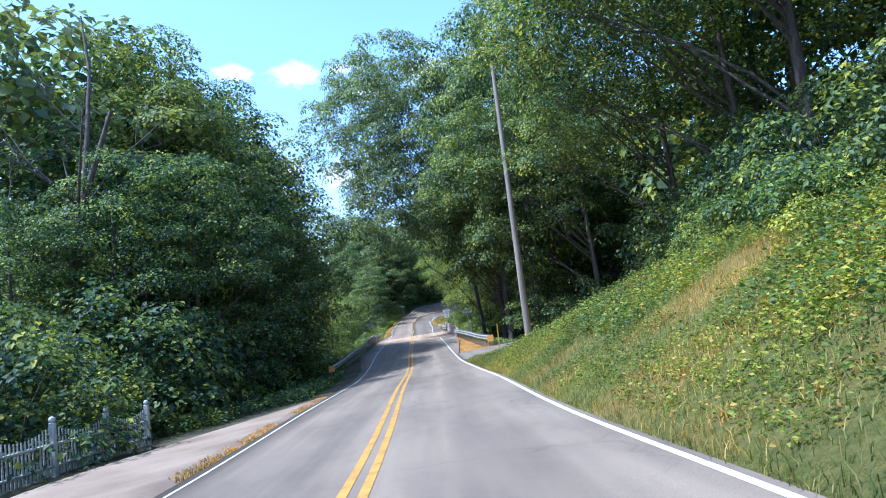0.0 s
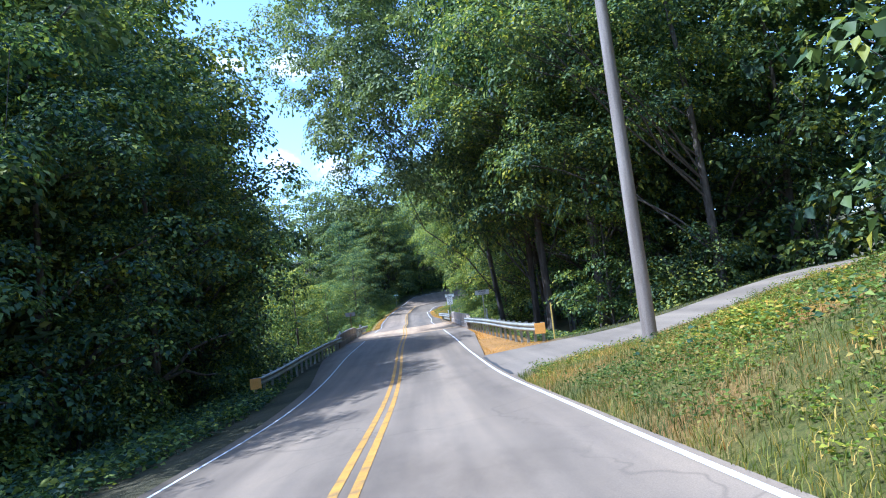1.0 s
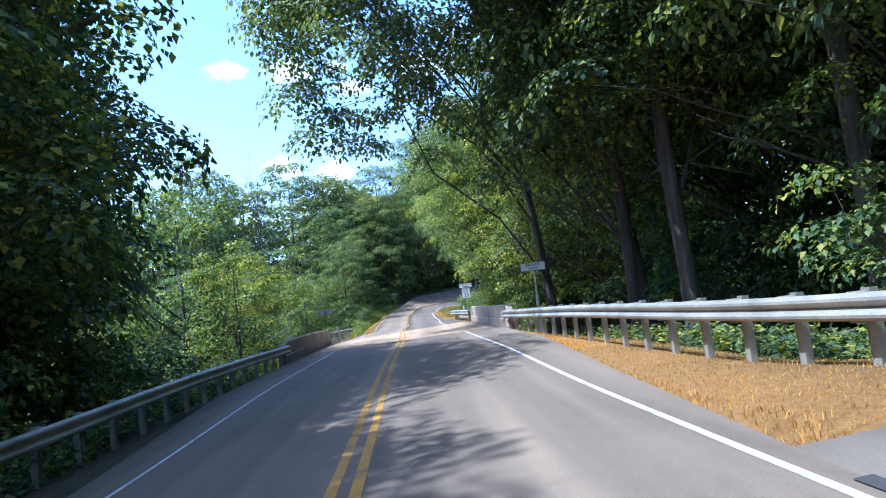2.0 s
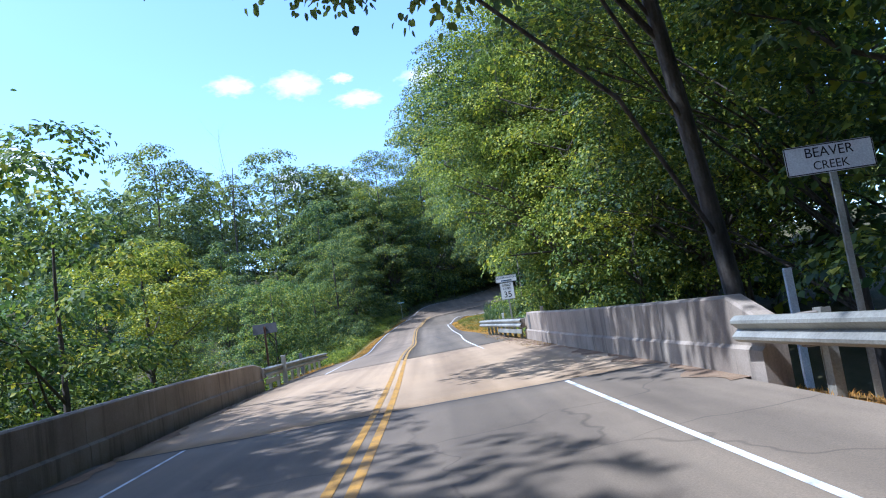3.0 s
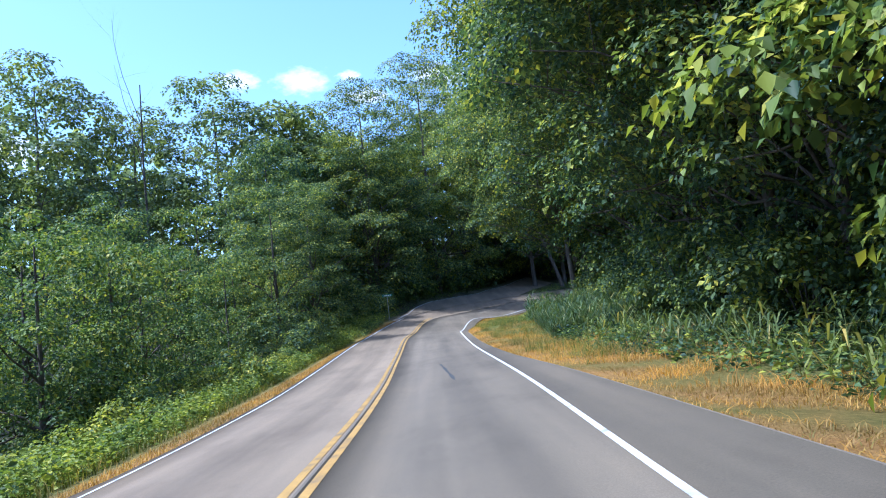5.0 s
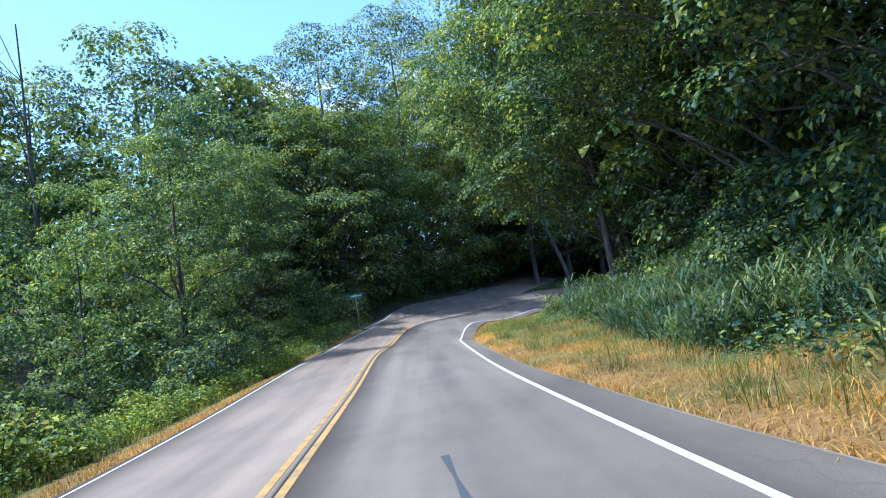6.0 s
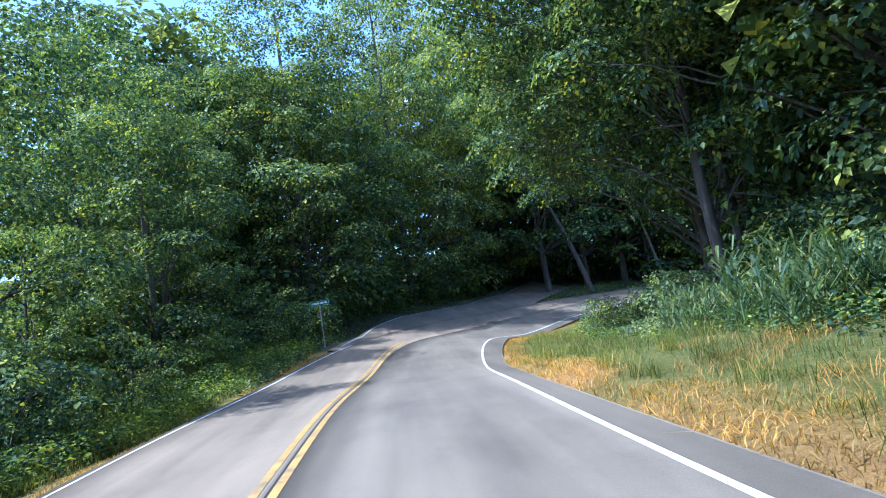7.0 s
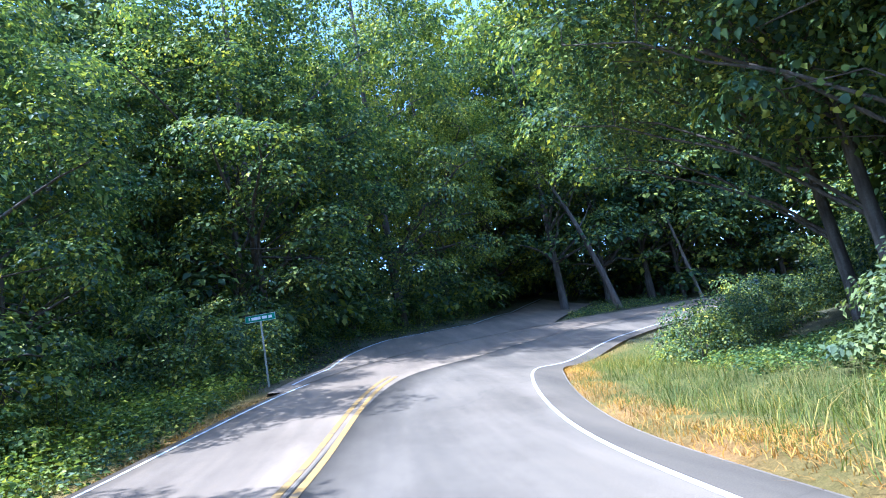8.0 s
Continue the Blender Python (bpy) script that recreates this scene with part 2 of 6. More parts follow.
ST = np.arange(-10, 210.01, 0.5)
_th = np.radians(spline(HEADING, ST))
_cx = START_X + np.r_[0, np.cumsum(np.sin(_th[:-1]) * 0.5)]
_cy = START_Y + np.r_[0, np.cumsum(np.cos(_th[:-1]) * 0.5)]
# straight run-in behind the camera
_back = np.arange(-60, -10, 0.5)
ROAD_S = np.r_[_back, ST]
ROAD_TH = np.r_[np.full(len(_back), _th[0]), _th]
ROAD_X = np.r_[_cx[0] + (_back + 10) * np.sin(_th[0]), _cx]
ROAD_Y = np.r_[_cy[0] + (_back + 10) * np.cos(_th[0]), _cy]
ROAD_Z = np.r_[0.54 - (_back + 10) * 0.05, spline(HEIGHT, ST)]
ROAD_T = np.r_[np.full(len(_back), radians(5.0)), np.radians(spline(BANK, ST))]
ROAD_L = np.r_[np.full(len(_back), 2.93), spline(LANE_L, ST)]
ROAD_R = np.r_[np.full(len(_back), 2.98), spline(LANE_R, ST)]


def along(s):
    return [np.interp(s, ROAD_S, v) for v in (ROAD_X, ROAD_Y, ROAD_Z, ROAD_TH, ROAD_T, ROAD_L, ROAD_R)]


def on_road(s, d, up=0.0):
    """The place d metres right of the yellow line at station s, on the paved plane."""
    x, y, z, th, tau, _, _ = along(s)
    return np.stack(np.broadcast_arrays(x + d * np.cos(th), y - d * np.sin(th), z + d * np.sin(tau) + up), -1)


OFF = np.array([0.3, 2, 4, 6, 12, 30, 80])
RIGHT_S = [-60, 20, 30, 37, 41, 48, 53, 72, 75.5, 88.5, 92, 108, 118, 140, 152, 162, 172, 215]
RIGHT_H = np.array([
    [.35, 1.4, 2.6, 3.4, 4.5, 9, 18], [.35, 1.35, 2.4, 3.05, 4.15, 8.5, 17], [.35, .9, 1.4, 2.1, 3.75, 8, 16],
    [.3, .55, .8, 1.35, 2.5, 5, 12], [.28, .4, .6, .9, 1.9, 4.5, 10], [.25, .4, .6, .8, 1.9, 4, 9],
    [.2, .1, -.3, -.6, -1, 0, 4], [.05, -.4, -1.2, -2, -2.6, -2.5, 2], [-3.4, -3.4, -3.6, -3.6, -3.6, -3, 0],
    [-3.4, -3.4, -3.6, -3.6, -3.6, -3, 0], [.05, -.3, -1, -1.6, -2, -1, 3], [.1, .0, -.2, -.3, -.2, 1, 5],
    [.2, .25, .3, .4, .9, 4, 9], [.2, .22, .2, .2, .5, 3, 8], [-.25, -.4, -.6, -.8, -.5, 2.5, 7],
    [-.75, -1.0, -1.3, -1.4, -1.0, 2, 7], [-1.05, -1.4, -1.7, -1.8, -1.3, 2, 7], [-1.0, -1.4, -1.7, -1.8, -1.3, 2, 7]])
LEFT_S = [-60, 25, 50, 72, 75.5, 88.5, 92, 112, 145, 155, 175, 215]
LEFT_H = np.array([
    [-.3, -.45, -.6, -.8, -1.4, -2, -2], [-.3, -.45, -.6, -.8, -1.4, -2, -2], [-.35, -.6, -1, -1.6, -2.5, -3, -2],
    [-.4, -.9, -1.8, -2.4, -3.2, -3.4, -2], [-3.4, -3.5, -3.6, -3.6, -3.6, -3.4, -2], [-3.4, -3.5, -3.6, -3.6, -3.6, -3.4, -2],
    [-.4, -.7, -1.4, -2, -2.6, -2.8, -1], [-.3, -.5, -1., -1.5, -2.2, -2.5, 0], [-.25, -.4, -.7, -1, -1.5, -1, 3],
    [.15, .25, .4, .7, 1.2, 3, 10], [.7, .9, 1.2, 1.8, 3, 8, 18], [.7, .9, 1.2, 1.8, 3, 8, 18]])


def table(s, o, rows, heights):
    out = np.zeros(len(s))
    cols = np.stack([np.interp(s, rows, heights[:, k]) for k in range(7)], 1)
    j = np.clip(np.searchsorted(OFF, o) - 1, 0, 5)
    u = np.clip((o - OFF[j]) / (OFF[j + 1] - OFF[j]), 0, 1)
    k = np.arange(len(s))
    return cols[k, j] * (1 - u) + cols[k, j + 1] * u


def station(x, y):
    """The nearest station of the road and the offset to its right."""
    x, y = np.atleast_1d(np.asarray(x, float)), np.atleast_1d(np.asarray(y, float))
    s, d = np.empty(len(x)), np.empty(len(x))
    for k in range(0, len(x), 4000):
        a, b = x[k:k + 4000, None], y[k:k + 4000, None]
        j = ((a - ROAD_X[::2]) ** 2 + (b - ROAD_Y[::2]) ** 2).argmin(1) * 2
        s[k:k + 4000] = ROAD_S[j] + (x[k:k + 4000] - ROAD_X[j]) * np.sin(ROAD_TH[j]) + (y[k:k + 4000] - ROAD_Y[j]) * np.cos(ROAD_TH[j])
        d[k:k + 4000] = (x[k:k + 4000] - ROAD_X[j]) * np.cos(ROAD_TH[j]) - (y[k:k + 4000] - ROAD_Y[j]) * np.sin(ROAD_TH[j])
    return s, d




def shoulder_r(s):
    return np.interp(s, [-60, 36, 39, 46, 50, 62, 74, 89.4, 99, 110, 118, 127, 140, 148, 158, 165, 210], [.12, .12, .2, .2, .5, 1.3, 1.6, 1.7, 1.25, .95, .6, .5, .45, .62, .85, .8, .6])


def shoulder_l(s):
    return np.interp(s, [-60, 30, 48, 60, 74, 89.4, 98, 106, 210], [.25, .25, .5, 1.4, 1.5, 1.5, 1.2, .2, .2])


def ground_at(x, y):
    """The height of the ground sheet."""
    s, d = station(x, y)
    sc = np.clip(s, -60, 210)
    _, _, z, _, tau, wl_, wr_ = along(sc)
    right, left = d - wr_ - shoulder_r(sc), -d - wl_ - shoulder_l(sc)
    hr = table(sc, np.clip(right, 0.3, 80), RIGHT_S, RIGHT_H)
    hl = table(sc, np.clip(left, 0.3, 80), LEFT_S, LEFT_H)
    plane = d * np.sin(tau) - 0.05
    under = np.where((sc > 75) & (sc < 89), -3.4, plane - 0.12)
    ur, ul = np.clip(right / 0.3, 0, 1), np.clip(left / 0.3, 0, 1)
    h = np.where(right > 0, plane * (1 - ur) + hr * ur, np.where(left > 0, plane * (1 - ul) + hl * ul, under))
    h = np.where((sc > 75) & (sc < 89) & (h > -3), -3.4, h)
    far = np.clip((np.abs(d) - 4.5) / 10, 0, 1)
    wob = np.sin(x * 0.31 + np.sin(y * 0.17)) * np.sin(y * 0.23 + 1.3) * 0.3
    return z + h + far * wob


def gz(x, y):
    return float(ground_at(np.array([x]), np.array([y]))[0])


def patchy(px, py, scale, seed=0.0):
    """A smooth random field from 0 to 1."""
    return 0.5 + 0.25 * (np.sin(px * scale + 1.7 * np.sin(py * scale * 0.7 + seed)) + np.sin(py * scale * 1.3 + 1.1 * np.sin(px * scale * 0.9 + seed * 2)))


def cover_at(x, y):
    """What grows: first value dry thatch, second value open grass; the rest is leaf litter of the woods."""
    s, d = station(x, y)
    _, _, _, _, _, wl_, wr_ = along(np.clip(s, -60, 210))
    o_r, o_l = d - wr_ - shoulder_r(s), -d - wl_ - shoulder_l(s)
    edge = lambda v, w: np.clip(1.5 - v / w, 0, 1)
    dry, grass = np.zeros(len(x)), np.zeros(len(x))
    bank = (s < 44) & (o_r > -1)
    grass = np.where(bank, edge(o_r, 9.5), grass)
    dry = np.where(bank, np.clip((patchy(x, y, 1.3, 4.0) - 0.5 + np.clip((s - 27) / 25, 0, 0.35)) * 3, 0, 1) * np.where(s > 28, 0.8, 0.4), dry)
    rail = (s > 45) & (s < 72) & (o_r > -1)
    dry = np.where(rail, edge(o_r, 2.2), dry)
    verge = (s > 94) & (s < 178) & (o_r > -1)
    dry = np.where(verge, np.clip(edge(o_r, np.interp(s, [94, 128, 136, 178], [2.3, 2.0, 0.8, 0.5])) * (0.1 + 1.2 * patchy(x, y, 1.2, 1.0)), 0, 1), dry)
    grass = np.where(verge, edge(o_r, 7.0), grass)
    left = (s > 90) & (s < 160) & (o_l > -1)
    dry = np.where(left, edge(o_l, 0.8), dry)
    grass = np.where(left, edge(o_l, 4.0), grass)
    return dry, grass


def ground_material():
    """Leaf litter, grass and dry verge, by patches with shapes of their own."""
    m, n, l, b = material("ground_cover", 0.95, 0.0, 0.15)
    a = noise_of(n, l, 0.35, 4, 0.6)
    f = noise_of(n, l, 7, 6, 0.75)
    g = noise_of(n, l, 45, 5, 0.8)
    at = n.new("ShaderNodeAttribute")
    at.attribute_name = "cover"
    sp = n.new("ShaderNodeSeparateColor")
    l.new(at.outputs["Color"], sp.inputs["Color"])
    litter = ramp(n, l, a, [(0.3, (0.05, 0.052, 0.03)), (0.5, (0.09, 0.085, 0.045)), (0.7, (0.14, 0.115, 0.065))])
    green = ramp(n, l, f, [(0.3, (0.062, 0.081, 0.022)), (0.5, (0.13, 0.135, 0.032)), (0.7, (0.22, 0.18, 0.058))])
    straw = ramp(n, l, f, [(0.25, (0.21, 0.11, 0.036)), (0.5, (0.37, 0.205, 0.068)), (0.75, (0.47, 0.285, 0.1))])
    c1 = mix(n, l, mix(n, l, litter, green, sp.outputs["Green"]), straw, sp.outputs["Red"])
    c2 = ramp(n, l, g, [(0.25, (0.5, 0.5, 0.5)), (0.5, (1, 1, 1)), (0.75, (1.45, 1.4, 1.3))])
    l.new(mix(n, l, c1, c2, 1.0, "MULTIPLY"), b.inputs["Base Color"])
    bump(n, l, b, g, 0.9, 0.05)
    return m


def build_ground():
    xs = np.r_[-1500, -700, -350, -200, np.arange(-120, -24, 6), np.arange(-24, 40, 0.75), np.arange(40, 125, 6), 200, 350, 700, 1500]
    ys = np.r_[-1500, -600, -250, np.arange(-100, -20, 10), np.arange(-20, 215, 1.0), np.arange(215, 320, 10), 400, 650, 1500]
    gx, gy = np.meshgrid(xs, ys)
    z = ground_at(gx.ravel(), gy.ravel())
    w, h = len(xs), len(ys)
    i, j = np.meshgrid(np.arange(w - 1), np.arange(h - 1))
    q = (j * w + i).ravel()
    tris = np.r_[np.c_[q, q + 1, q + w + 1], np.c_[q, q + w + 1, q + w]]
    me = fast_mesh("ground", np.c_[gx.ravel(), gy.ravel(), z], tris, ground_material())
    me.polygons.foreach_set("use_smooth", [True] * len(me.polygons))
    dry, grass = cover_at(gx.ravel(), gy.ravel())
    cover = me.attributes.new("cover", "FLOAT_COLOR", "POINT")
    cover.data.foreach_set("color", np.c_[dry, grass, dry * 0, dry * 0 + 1].astype(np.float32).ravel())
    tagged(new("ground", me), "rough grass and leaf litter ground beside the road", "ground", kind="structure")


build_ground()


def ribbon(name, s0, s1, left, right, up, mat, label, category, thick=0.0, cols=1, step=1.0):
    """A strip of the paved plane between two offsets from the yellow line, which may be functions of the station."""
    n = max(2, int((s1 - s0) / step) + 1)
    s = np.linspace(s0, s1, n)
    a = left(s) if callable(left) else np.full(n, left)
    b = right(s) if callable(right) else np.full(n, right)
    verts, faces = [], []
    for c in range(cols + 1):
        u = c / cols
        verts += on_road(s, a * (1 - u) + b * u, up).tolist()
    for c in range(cols):
        faces += [(c * n + k, (c + 1) * n + k, (c + 1) * n + k + 1, c * n + k + 1) for k in range(n - 1)]
    if thick:
        base = len(verts)
        verts += [(x, y, z - thick) for x, y, z in verts[:n]] + [(x, y, z - thick) for x, y, z in verts[cols * n:(cols + 1) * n]]
        for k in range(n - 1):
            faces += [(k + 1, k, base + k, base + k + 1), (cols * n + k, cols * n + k + 1, base + n + k + 1, base + n + k)]
        faces += [tuple([c * n for c in range(cols + 1)][::-1] + [base, base + n]), tuple([c * n + n - 1 for c in range(cols + 1)] + [base + 2 * n - 1, base + n - 1])]
    ob = new(name, mesh_of(name, verts, faces, mat, True))
    return tagged(ob, label, category, kind="structure")


edge_l = lambda s: -(np.interp(s, ROAD_S, ROAD_L) + shoulder_l(s))
edge_r = lambda s: np.interp(s, ROAD_S, ROAD_R) + shoulder_r(s)
JOINT_A, JOINT_B = 74.0, 89.4
ribbon("road_asphalt", -60, JOINT_A, edge_l, edge_r, 0.0, ASPHALT, "worn grey asphalt two-lane road", "road", 0.15, 6)
ribbon("road_asphalt_beyond", JOINT_B, 209, edge_l, 0.0, 0.0, ASPHALT_TAN, "pale worn asphalt lane past the bridge, bending away", "road", 0.15, 4)
ribbon("road_lane_beyond", JOINT_B, 209, 0.0, edge_r, 0.0, ASPHALT_DARK, "darker grey asphalt lane past the bridge, bending away", "road", 0.15, 4)
ribbon("bridge_deck", JOINT_A + 0.02, JOINT_B - 0.02, lambda s: s * 0 - 4.35, lambda s: s * 0 + 5.05, 0.0, CONCRETE_DECK, "pale concrete bridge deck", "bridge deck", 0.6, 8)
ribbon("road_shoulder", JOINT_B + 0.3, 208, lambda s: np.interp(s, ROAD_S, ROAD_R) + 0.05, lambda s: edge_r(s) - 0.03, 0.003, ASPHALT_NEW, "darker grey asphalt shoulder outside the white line", "road shoulder", 0.0, 2)
lane_l = lambda s: np.interp(s, ROAD_S, ROAD_L)
lane_r = lambda s: np.interp(s, ROAD_S, ROAD_R)
for nm, s0, s1 in (("white_line", -60, 73.9), ("white_line_beyond", 89.5, 209)):
    ribbon(nm + "_right", s0, s1, lambda s: lane_r(s) - 0.037, lambda s: lane_r(s) + 0.037, 0.004, WHITE_PAINT, "white painted edge line on the asphalt", "road marking")
    ribbon(nm + "_left", s0, min(s1, 160.2), lambda s: -lane_l(s) - 0.032, lambda s: -lane_l(s) + 0.032, 0.004, WHITE_PAINT, "thin white painted edge line on the asphalt", "road marking")
YELLOW_WORN = two_scale("worn_yellow_line_paint", (0.185, 0.135, 0.0732), (0.354, 0.212, 0.0577), (0.424, 0.254, 0.0655), 3.0, 40, 0.75)
drift = lambda s: -0.5 * np.clip((s - 149) / 12, 0, 1) ** 1.5
for nm, s0, s1, paint, lab in (("yellow_line", -60, 89.4, YELLOW_PAINT, "yellow painted centre line"), ("worn_yellow_line", 89.4, 161, YELLOW_WORN, "worn, faded yellow centre line")):
    ribbon(nm + "_left", s0, s1, lambda s: drift(s) - 0.175, lambda s: drift(s) - 0.06, 0.006, paint, lab, "road marking")
    ribbon(nm + "_right", s0, s1, lambda s: drift(s) + 0.06, lambda s: drift(s) + 0.175, 0.006, paint, lab, "road marking")


# ---- the side street that runs straight on where the road bends ----
STREET_S = [158, 160, 164.3, 168.5, 175, 182, 185, 194, 200]
STREET_L = [-3.5, -3.75, -4.35, -5.8, -7.8, -8.8, -9.2, -13.8, -17.0]


def street_edge(s):
    return np.interp(s, STREET_S, STREET_L)


def in_street(x, y):
    st, d = station(x, y)
    return (st > 157) & (st < 203) & (d > street_edge(st) - 0.8) & (d < np.minimum(-3.0, street_edge(st) + 7.2))


def street_strip(name, s0, s1, left, right, lift, mat, label, category, cols):
    """A strip that leaves the banked road and settles on the ground."""
    n = int((s1 - s0) * 2) + 1
    st = np.linspace(s0, s1, n)
    verts = []
    for c in range(cols + 1):
        u = c / cols
        d = left(st) * (1 - u) + right(st) * u
        q = on_road(st, d)
        g = ground_at(q[:, 0], q[:, 1]) + 0.04
        far = np.clip((-d - np.interp(st, ROAD_S, ROAD_L) - 0.2) / 1.2, 0, 1)
        z = np.where(far > 0, np.maximum(q[:, 2], q[:, 2] * (1 - far) + g * far), q[:, 2])
        z = z + lift - (0.35 if category == "road" and c == 0 else 0)
        verts += np.c_[q[:, :2], z].tolist()
    faces = [(c * n + k, (c + 1) * n + k, (c + 1) * n + k + 1, c * n + k + 1) for c in range(cols) for k in range(n - 1)]
    return tagged(new(name, mesh_of(name, verts, faces, mat, True)), label, category, kind="structure")


street_strip("side_street", 158.5, 200, street_edge, lambda s: np.minimum(edge_l(s) + 0.15, street_edge(s) + 6.6), 0.012, ASPHALT_TAN, "shaded asphalt side street leading straight on from the bend", "road", 10)
street_strip("side_street_line", 160, 200, lambda s: street_edge(s) + 0.35, lambda s: street_edge(s) + 0.43, 0.018, WHITE_PAINT, "thin white edge line of the side street", "road marking", 1)


# ---- trees ----
def leaf_arrays(rng, base, along_dir, normal, size, droop=0.25, fine=False, slim=1.0):
    """Pointed leaf blades, folded along the midrib: four corners and two triangles each."""
    n = len(base)
    along_dir = along_dir / (np.linalg.norm(along_dir, axis=1)[:, None] + 1e-9)
    side = np.cross(along_dir, normal)
    side /= np.linalg.norm(side, axis=1)[:, None] + 1e-9
    up = np.cross(side, along_dir)
    size = size[:, None]
    wid = (0.30 + 0.12 * rng.random((n, 1))) * slim
    mid = base + along_dir * size * 0.45
    lift = up * size * 0.10
    tip = base + along_dir * size - up * size * droop * rng.random((n, 1))
    if fine:
        # an oval blade: two corners a side
        q1, q2 = base + along_dir * size * 0.25 + lift * 0.7, base + along_dir * size * 0.68 - up * size * droop * 0.3 + lift * 0.8
        w1, w2 = side * size * wid * 0.95, side * size * wid * 0.85
        co = np.stack([base, q1 + w1, q2 + w2, tip, q2 - w2, q1 - w1], 1).reshape(-1, 3)
        k = np.arange(n)[:, None] * 6
        return co, np.concatenate([k + [0, 1, 2], k + [0, 2, 3], k + [0, 3, 4], k + [0, 4, 5]])
    co = np.stack([base, mid + side * size * wid + lift, tip, mid - side * size * wid + lift], 1).reshape(-1, 3)
    k = np.arange(n)[:, None] * 4
    tris = np.concatenate([k + [0, 1, 2], k + [0, 2, 3]])
    return co, tris


def boughs(rng, centre, radius, leaf, tufts=20, per=14, flat=0.5, slim=1.0, sag=0.3, fine=False):
    """One clump of a crown: a dome of leafy tufts, thick above and hollow below; in each tuft the leaves spread out from the twig's tip and droop."""
    # tufts evenly over the dome, some at its skirt
    k = np.arange(tufts) + 0.5
    up = 1.0 - 1.12 * k / tufts + rng.normal(0, 0.07, tufts)
    up = np.clip(up, -0.35, 1.0)
    a = k * 2.39996 + rng.normal(0, 0.3, tufts) + rng.random() * 6.28
    ring = np.sqrt(1.0 - up**2)
    v = np.c_[ring * np.cos(a), ring * np.sin(a), up]
    size = radius * (0.15 + 0.15 * rng.random(tufts))
    tip = centre + v * [1, 1, flat] * radius * (0.62 + 0.45 * rng.random((tufts, 1)))
    # leaves of a tuft
    n = tufts * per
    t = np.repeat(np.arange(tufts), per)
    b = np.tile(np.arange(per) * 2.39996, tufts) + rng.normal(0, 0.4, n)
    f = np.sqrt(np.tile((np.arange(per) + 0.5) / per, tufts))
    o = v[t] * [0.75, 0.75, 0.5] + [0, 0, 0.55]
    o /= np.linalg.norm(o, axis=1)[:, None]
    e1 = np.cross(o, [0.21, 0.9, 0.37])
    e1 /= np.linalg.norm(e1, axis=1)[:, None]
    e2 = np.cross(o, e1)
    d = e1 * np.cos(b)[:, None] + e2 * np.sin(b)[:, None]
    pos = tip[t] + d * (size[t] * f)[:, None] - np.array([0, 0, 1.0]) * (size[t] * sag * f**2)[:, None] + rng.normal(0, 0.06, (n, 3))
    nrm = o + [0, 0, 0.4] + d * 0.3 * f[:, None] + rng.normal(0, 0.3, (n, 3))
    d = d - np.array([0, 0, 1.0]) * (sag * f)[:, None] + rng.normal(0, 0.25, (n, 3))
    return leaf_arrays(rng, pos, d, nrm, leaf * (0.6 + 0.75 * rng.random(n)), 0.3, fine, slim)


def crown_points(rng, n_clump, radius, z0, z1, lean, open_low, gap):
    """Centres of the leaf clumps: in the outer part of an uneven envelope, not too near one another."""
    c, tries = [], 0
    while len(c) < n_clump:
        tries += 1
        u = rng.random()
        z = z0 + (z1 - z0) * u
        env = radius * (1.0 - abs(2 * (0.12 + 0.85 * u) - 1.0) ** 2.4) ** 0.5
        a = rng.random() * 2 * np.pi
        env *= 0.82 + 0.16 * np.sin(a * 3 + u * 7) + 0.12 * rng.random()
        r = env * (0.3 + 0.7 * np.sqrt(rng.random()))
        if u < open_low and rng.random() < 0.5:
            continue
        p = np.array((r * np.cos(a) + lean[0] * u, r * np.sin(a) + lean[1] * u, z))
        near = gap * max(0.0, 1.0 - tries / (n_clump * 14.0))
        if c and (np.abs((np.array(c) - p) / [1, 1, 0.62]) ** 2).sum(1).min() < near * near:
            continue
        c.append(p)
    return np.array(c)


